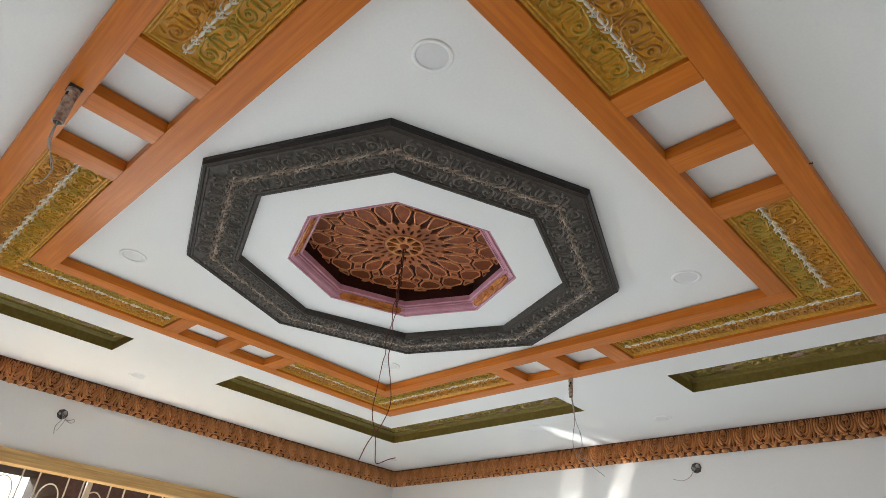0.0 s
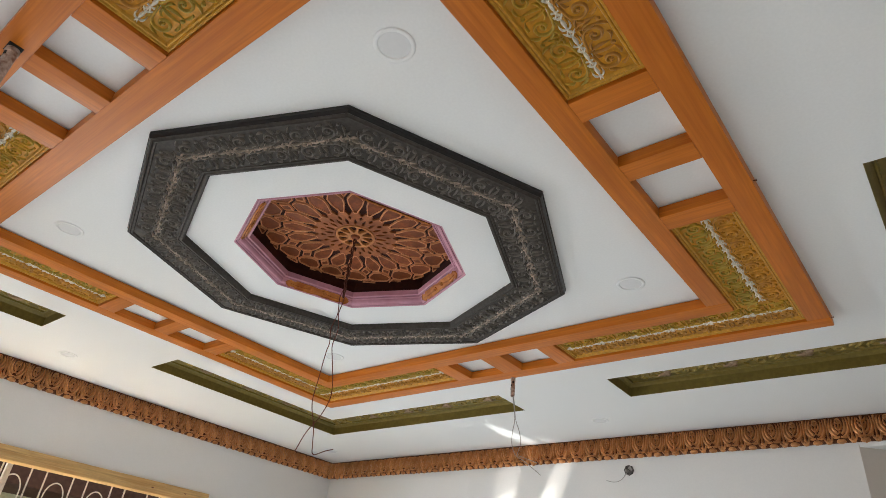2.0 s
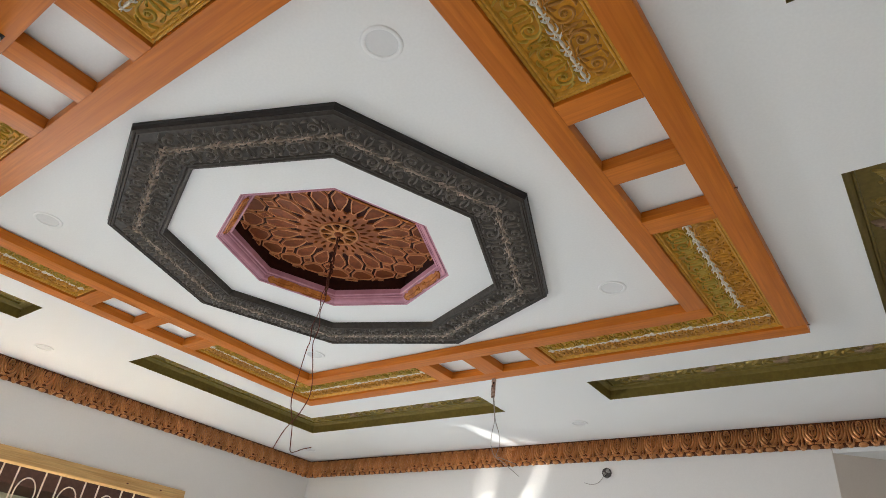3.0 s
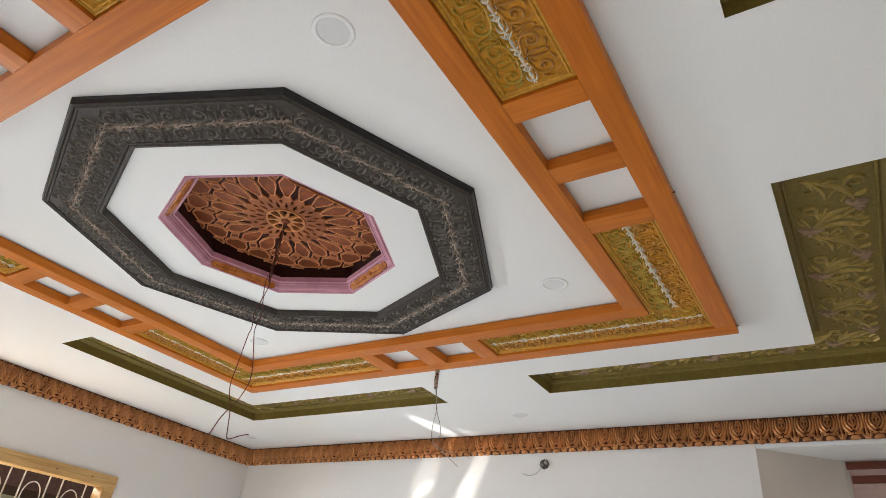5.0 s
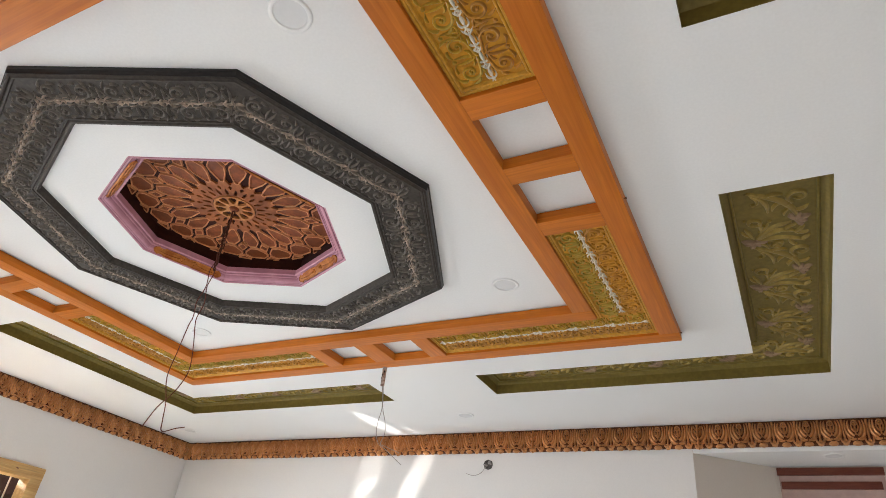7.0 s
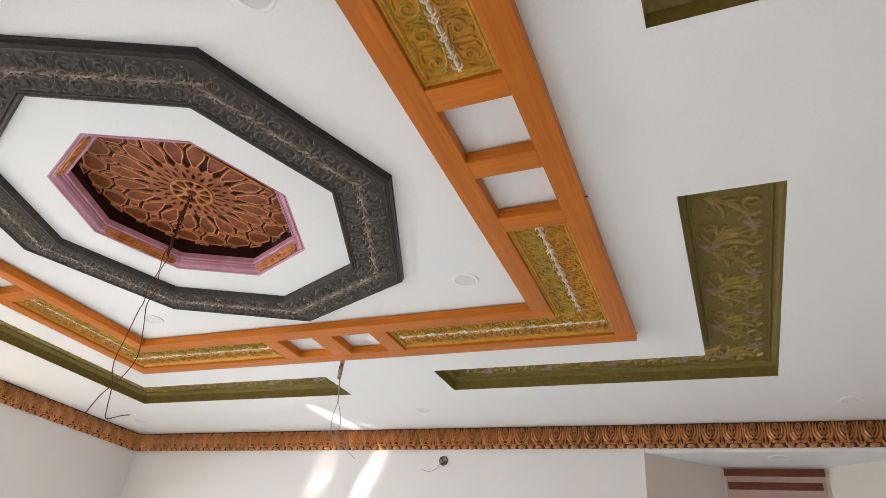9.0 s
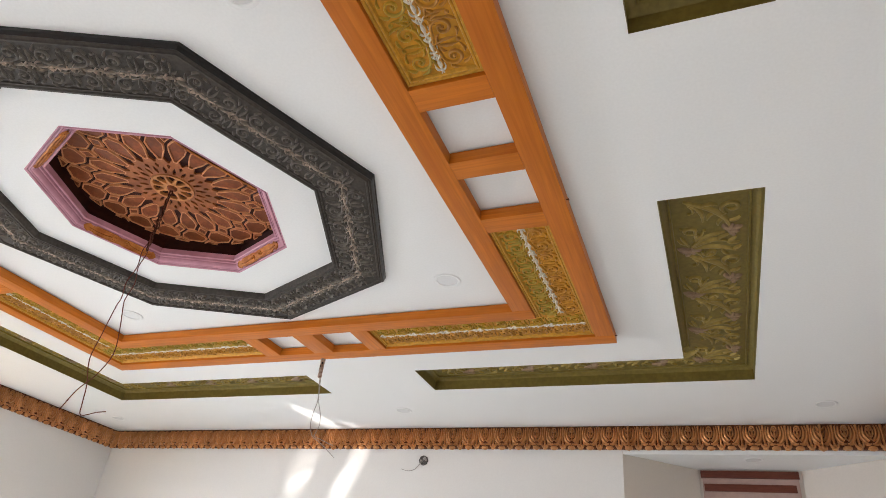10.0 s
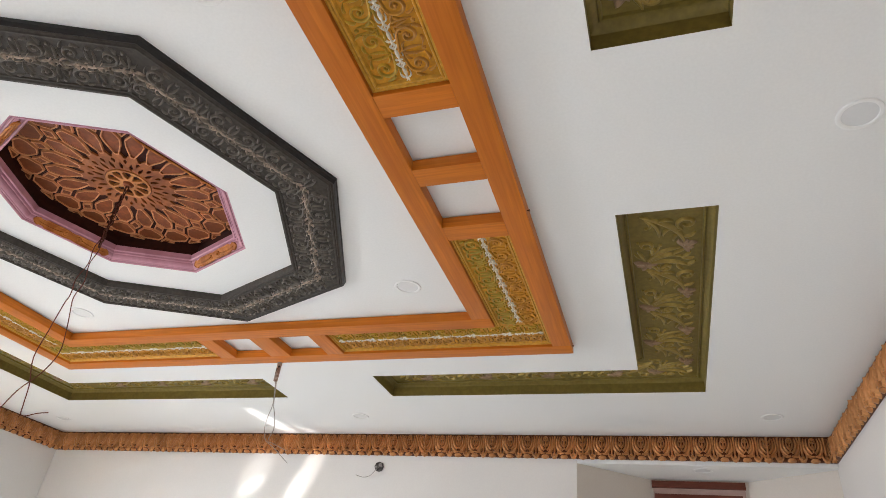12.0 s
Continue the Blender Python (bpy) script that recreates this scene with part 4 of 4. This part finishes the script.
def downlight(x, y, z):
    d = thing("downlight", "round white flush downlight, switched off, in the white ceiling", "downlight", (x, y, z), group="ceiling downlights")
    r = 0.074
    part("bezel", disc(bmesh.new(), x, y, [(r, z), (r - 0.001, z - 0.003), (r - 0.004, z - 0.005), (r - 0.010, z - 0.005), (r - 0.015, z - 0.004), (r - 0.018, z - 0.0005)], 36), LAMP_WHITE, d, "white plastic bezel")
    part("diffuser", disc(bmesh.new(), x, y, [(r - 0.017, z - 0.001), (r * 0.4, z - 0.0015), (0.0, z - 0.002)], 36), LAMP_GLASS, d, "unlit frosted diffuser")


for x, y in ((5.085, -4.50), (2.742, -4.545), (2.735, -2.562), (5.075, -2.607), (0.588, -3.588), (0.446, -0.442), (3.857, -0.497), (7.048, -3.525), (7.085, -0.45)):
    downlight(x, y, H - 0.0002)
downlight(6.61, 0.17, SOFFIT - 0.0002)

# ---- wall boxes with loose cables ----


def wall_box(name, m, ends):
    b = thing(name, "dark round wiring box with loose grey cables in a white wall", "wiring box", m.translation, group="wiring boxes on the walls")
    bm = bmesh.new()
    disc(bm, 0, 0, [(0.0, 0.004), (0.030, 0.004), (0.036, 0.012), (0.044, 0.012), (0.045, 0.0)], 8)
    bmesh.ops.transform(bm, matrix=m, verts=bm.verts)
    part("box_ring", bm, BOXGREY, b, "dark plastic ring")
    rnd = random.Random(5)
    for pts in ends:
        bm = tube(bmesh.new(), supple([m @ Vector(p) for p in pts]), 0.0030, 6)
        part("cable", bm, GREY_WIRE, b, "thin grey cable")
    bm = bmesh.new()
    for k in range(5):
        bead(bm, rnd.uniform(-0.026, 0.026), rnd.uniform(-0.026, 0.026), 0.012, 0.024, 0.004)
    bmesh.ops.transform(bm, matrix=m, verts=bm.verts)
    part("cable_knot", bm, GREY_WIRE, b)


FAR_FACE = Matrix.Translation((3.872, Y1, 2.905)) @ Matrix(((1, 0, 0, 0), (0, 0, -1, 0), (0, 1, 0, 0), (0, 0, 0, 1)))
LEFT_FACE = Matrix.Translation((X0, -3.885, 2.868)) @ Matrix(((0, 0, 1, 0), (1, 0, 0, 0), (0, 1, 0, 0), (0, 0, 0, 1)))
wall_box("wiring_box", FAR_FACE, [[(0, 0, 0.01), (-0.01, -0.04, 0.05), (-0.05, -0.09, 0.06), (-0.12, -0.105, 0.05), (-0.20, -0.085, 0.04)]])
wall_box("wiring_box", LEFT_FACE, [[(0, 0, 0.01), (0.0, -0.05, 0.05), (-0.03, -0.12, 0.05), (-0.02, -0.18, 0.05)], [(0, 0, 0.01), (0.02, -0.05, 0.06), (0.0, -0.13, 0.05), (-0.01, -0.15, 0.05)],
                                   [(0.01, -0.03, 0.02), (0.05, -0.05, 0.05), (0.09, -0.03, 0.05), (0.10, -0.05, 0.05), (0.07, -0.065, 0.05), (0.03, -0.045, 0.03)]])

# ---- window in the left wall ----
win = thing("window_1", "pale pine window frame with a painted iron scroll grille", "window", (X0, (WY0 + WY1) / 2, WZ0), kind="structure")
fw = 0.10
KNOTS = ((-2.204, 2.450), (-1.849, 2.462))
for nm, a in (("frame_head", (X0 - 0.14, X0 + 0.025, WY0 - 0.02, WY1 + 0.02, WZ1 - fw, WZ1 + 0.012)), ("frame_sill", (X0 - 0.14, X0 + 0.03, WY0 - 0.02, WY1 + 0.02, WZ0 - 0.012, WZ0 + fw)),
              ("frame_jamb", (X0 - 0.14, X0 + 0.0235, WY1 - fw, WY1 + 0.018, WZ0 + fw, WZ1 - fw)), ("frame_jamb", (X0 - 0.14, X0 + 0.0235, WY0 - 0.018, WY0 + fw, WZ0 + fw, WZ1 - fw))):
    part(nm, boxed(*a, bevel=0.006), PINE, win)
for y, z in KNOTS:
    knot = disc(bmesh.new(), 0, 0, [(0.009, 0.0), (0.008, 0.0012), (0.0, 0.0016)], 10)
    bmesh.ops.transform(knot, matrix=Matrix.Translation((X0 + 0.025, y, z)) @ Matrix.Rotation(math.pi / 2, 4, "Y") @ Matrix.Diagonal((0.6, 1.5, 1, 1)), verts=knot.verts)
    part("knot", knot, BROWN, win, "dark knot in the pine")
for z in (WZ1 - 0.030, WZ1 - 0.062):
    part("groove_bead", boxed(X0 + 0.0248, X0 + 0.0290, WY0, WY1, z - 0.004, z + 0.004, bevel=0.0015), PINE, win, "thin moulded bead along the pine head")
grille = thing("window_grille", "cream painted iron window grille with scrolls", "window grille", (X0 - 0.1, (WY0 + WY1) / 2, WZ0))
gx = X0 - 0.16
y = WY1 - fw - 0.07
k = 0
while y > WY0 + fw:
    part("bar", tube(bmesh.new(), [(gx, y, WZ0 + fw - 0.02), (gx, y, WZ1 - fw + 0.02)], 0.0075, 6), IRON, grille)
    if k % 2:
        c = y + 0.115
        pts = [(gx, c + 0.085 * math.cos(a), 2.20 + 0.13 * math.sin(a)) for a in (math.pi * i / 14 for i in range(15))]
        part("scroll", tube(bmesh.new(), [(gx, c + 0.085, 2.0), *pts, (gx, c - 0.085, 2.0)], 0.006, 6), IRON, grille)
        pts = [(gx, c + q[0], 2.05 + q[1]) for q in spiral(0, 0, 0.05, 0, 1.3, 1, n=18)]
        part("scroll", tube(bmesh.new(), pts, 0.006, 6), IRON, grille)
    y -= 0.13 if k % 2 else 0.235
    k += 1
part("mullion", boxed(gx - 0.02, gx + 0.02, -3.44, -3.395, WZ0 + fw - 0.02, WZ1 - fw + 0.02, bevel=0.004), IRON, grille)

# neighbouring house behind the window
house = thing("neighbour_house", "sage rendered house with a dark brown eave", "house", (-4.0, -3.0, -0.5))
part("wall", boxed(-4.4, -4.0, -3.0, 4.0, -0.5, 2.56), SAGE, house)
part("eave", boxed(-4.3, -2.9, -4.6, -2.902, 2.86, 3.5, bevel=0.02), EAVE, house, "dark brown eave")
part("eave", boxed(-4.3, -2.9, -2.9, 4.2, 2.56, 3.5, bevel=0.02), EAVE, house, "dark brown eave")

# ---- door in the bay ----
door = thing("door_1", "rose painted doorway with dark brown stepped lintel bars", "door", (6.57, BAY, 0.0), kind="structure")
part("lintel_bar", boxed(6.205, 6.936, BAY - 0.035, BAY - 0.001, 2.905, 2.962, bevel=0.004), BROWN, door, "dark brown bar")
part("lintel_bar", boxed(6.225, 6.905, BAY - 0.030, BAY - 0.001, 2.80, 2.858, bevel=0.004), BROWN, door, "dark brown bar")
part("door_panel", boxed(6.215, 6.93, BAY - 0.018, BAY - 0.001, 0.0, 2.9045), ROSE, door, "rose painted panel", smooth=False)

# ---- carved crown moulding round the room ----
CH = 0.205           # height
PITCH = 0.155


def crown_leaf_mesh(seam=False):
    """One palmette with its bead, nested wings, foot scallop and dart; x along the wall, y up, z out of it. seam: a ribbed leaf in place of the bead."""
    bm = bmesh.new()
    h = 0.026
    top = -0.013
    for s in (-1, 1):
        # two broad wings on each side, which open upwards round the bud
        for x0, y0, x1, y1, x2, y2, r in ((0.014, -0.158, 0.082, -0.112, 0.054, top, 0.0125), (0.010, -0.128, 0.056, -0.096, 0.036, top - 0.004, 0.0120), (0.005, -0.098, 0.028, -0.080, 0.020, top - 0.022, 0.0070)):
            ribbon(bm, arc_path((s * x0, y0), (s * x1, y1), (s * x2, y2), 10), taper(11, r * 0.85, r * 0.35, r * 0.45), h)
        # the foot curls out under the wings
        ribbon(bm, arc_path((s * 0.004, -0.150), (s * 0.040, -0.168), (s * 0.058, -0.132), 7), taper(8, 0.007, 0.004, 0.005), h * 1.1)
    if seam:
        ribbon(bm, [(0, -0.012), (0, -0.09), (0, -0.165), (0, -0.205)], [0.011, 0.009, 0.010, 0.006], 0.038)
        for s in (-1, 1):
            for y in (-0.030, -0.062, -0.172):
                ribbon(bm, arc_path((s * 0.004, y - 0.018), (s * 0.020, y - 0.018), (s * 0.027, y + 0.010), 5), taper(6, 0.006, 0.004, 0.004), 0.034)
    else:
        loop_ribbon(bm, [(0.0165 * math.cos(math.pi * i / 7), top - 0.021 + 0.0175 * math.sin(math.pi * i / 7)) for i in range(14)], 0.0050, h)
        bead(bm, 0, top - 0.021, 0.0095, h * 1.15)
        bead(bm, 0, -0.112, 0.0075, h, squash=1.8)
        ribbon(bm, [(0, -0.050), (0, -0.078), (0, -0.108)], [0.005, 0.0105, 0.004], h * 0.9)
    # scallops along the lower edge
    bead(bm, 0, -0.181, 0.034, 0.036, squash=0.58, n=12)
    # dart with its arrow foot
    ribbon(bm, [(PITCH / 2, -0.012), (PITCH / 2, -0.08), (PITCH / 2, -0.150)], [0.0098, 0.0090, 0.0080], h * 1.1)
    for s in (-1, 1):
        ribbon(bm, [(PITCH / 2 + s * 0.027, -0.148), (PITCH / 2 + s * 0.022, -0.172), (PITCH / 2, -0.190)], [0.007, 0.009, 0.007], 0.038)
    bead(bm, PITCH / 2, -0.164, 0.016, 0.036, n=8)
    bead(bm, PITCH / 2, -0.184, 0.022, 0.034, squash=0.75, n=10)
    return mesh_of("seam_leaf" if seam else "palmette", bm, COPPER_RELIEF)


palmette, seam_leaf = crown_leaf_mesh(), crown_leaf_mesh(seam=True)


def crown(name, origin, along, out, length, first, pitch, seam):
    """Crown moulding on one wall: a shaped backing and a row of palmettes."""
    ux, uy = along
    c = thing(name, "copper gold crown moulding carved with a row of palmettes", "crown moulding", (*origin, H), group="crown mouldings")
    prof = [(0.0, 0.001), (0.016, 0.001), (0.016, 0.007), (0.026, 0.006), (0.026, 0.010), (0.020, 0.012), (0.017, 0.012), (0.016, 0.10), (0.020, 0.15), (0.026, 0.170), (0.022, 0.182), (0.008, 0.190), (0.0, 0.192)]
    bm = bmesh.new()
    rows = []
    for d, dn in prof:
        rows.append([bm.verts.new((origin[0] + ux * s + out[0] * d, origin[1] + uy * s + out[1] * d, H - dn)) for s in (d * 0.9, length - d * 0.9)])
    for a, b in zip(rows, rows[1:]):
        bm.faces.new((a[0], a[1], b[1], b[0]))
    part("backing", bm, COPPER, c)
    basis = Matrix(((ux, 0, out[0], 0), (uy, 0, out[1], 0), (0, 1, 0, 0), (0, 0, 0, 1)))
    flip = basis.to_3x3().determinant() < 0
    if flip:
        basis = basis @ Matrix.Diagonal((-1, 1, 1, 1))
    k, s = 0, first
    rnd = random.Random(int(length * 100))
    while s < length - 0.10:
        # hand-set pieces: each sits a little off true
        m = Matrix.Translation((origin[0] + ux * s + out[0] * 0.016, origin[1] + uy * s + out[1] * 0.016, H + rnd.uniform(-0.0015, 0.0015))) @ basis @ pose(0, 0, 0, 0, 0, rnd.uniform(-1.2, 1.2)) @ Matrix.Diagonal((pitch / PITCH, 1, rnd.uniform(0.8, 0.95), 1))
        if k % 9 == seam:
            piece("seam_leaf", seam_leaf, c, m, "leaf over a joint of the moulding")
        else:
            piece("palmette", palmette, c, m)
        k, s = k + 1, s + pitch
    for end in (0.035, length - 0.035):
        # mitred corner leaf
        m = Matrix.Translation((origin[0] + ux * end + out[0] * 0.014, origin[1] + uy * end + out[1] * 0.014, H)) @ basis @ Matrix.Diagonal((0.45, 0.95, 0.7, 1))
        piece("corner_leaf", seam_leaf, c, m)


crown("crown_moulding", (X0, Y1), (1, 0), (0, -1), X1 - X0, 5.690 - 36 * 0.1544 - X0, 0.1544, 0)
crown("crown_moulding", (X0, Y0), (0, 1), (1, 0), Y1 - Y0, 0.165, 0.1585, 7)
crown("crown_moulding", (X1, Y0), (0, 1), (-1, 0), Y1 - Y0, 0.140, 0.1570, 3)

# ---- nail heads left in the outer edge of the timber frame ----
for x, y in ((FX + FHX, -3.235), (FX + FHX, -1.86)):
    bm = tube(bmesh.new(), [(x - 0.01, y, ZB + 0.02), (x + 0.010, y, ZB + 0.018)], 0.0025, 6)
    tube(bm, [(x + 0.0095, y, ZB + 0.018), (x + 0.012, y, ZB + 0.018)], 0.005, 8)
    solid("nail", bm, CHAIN, "dark nail head standing out of the orange timber frame", "nail", group="nails in the frame")
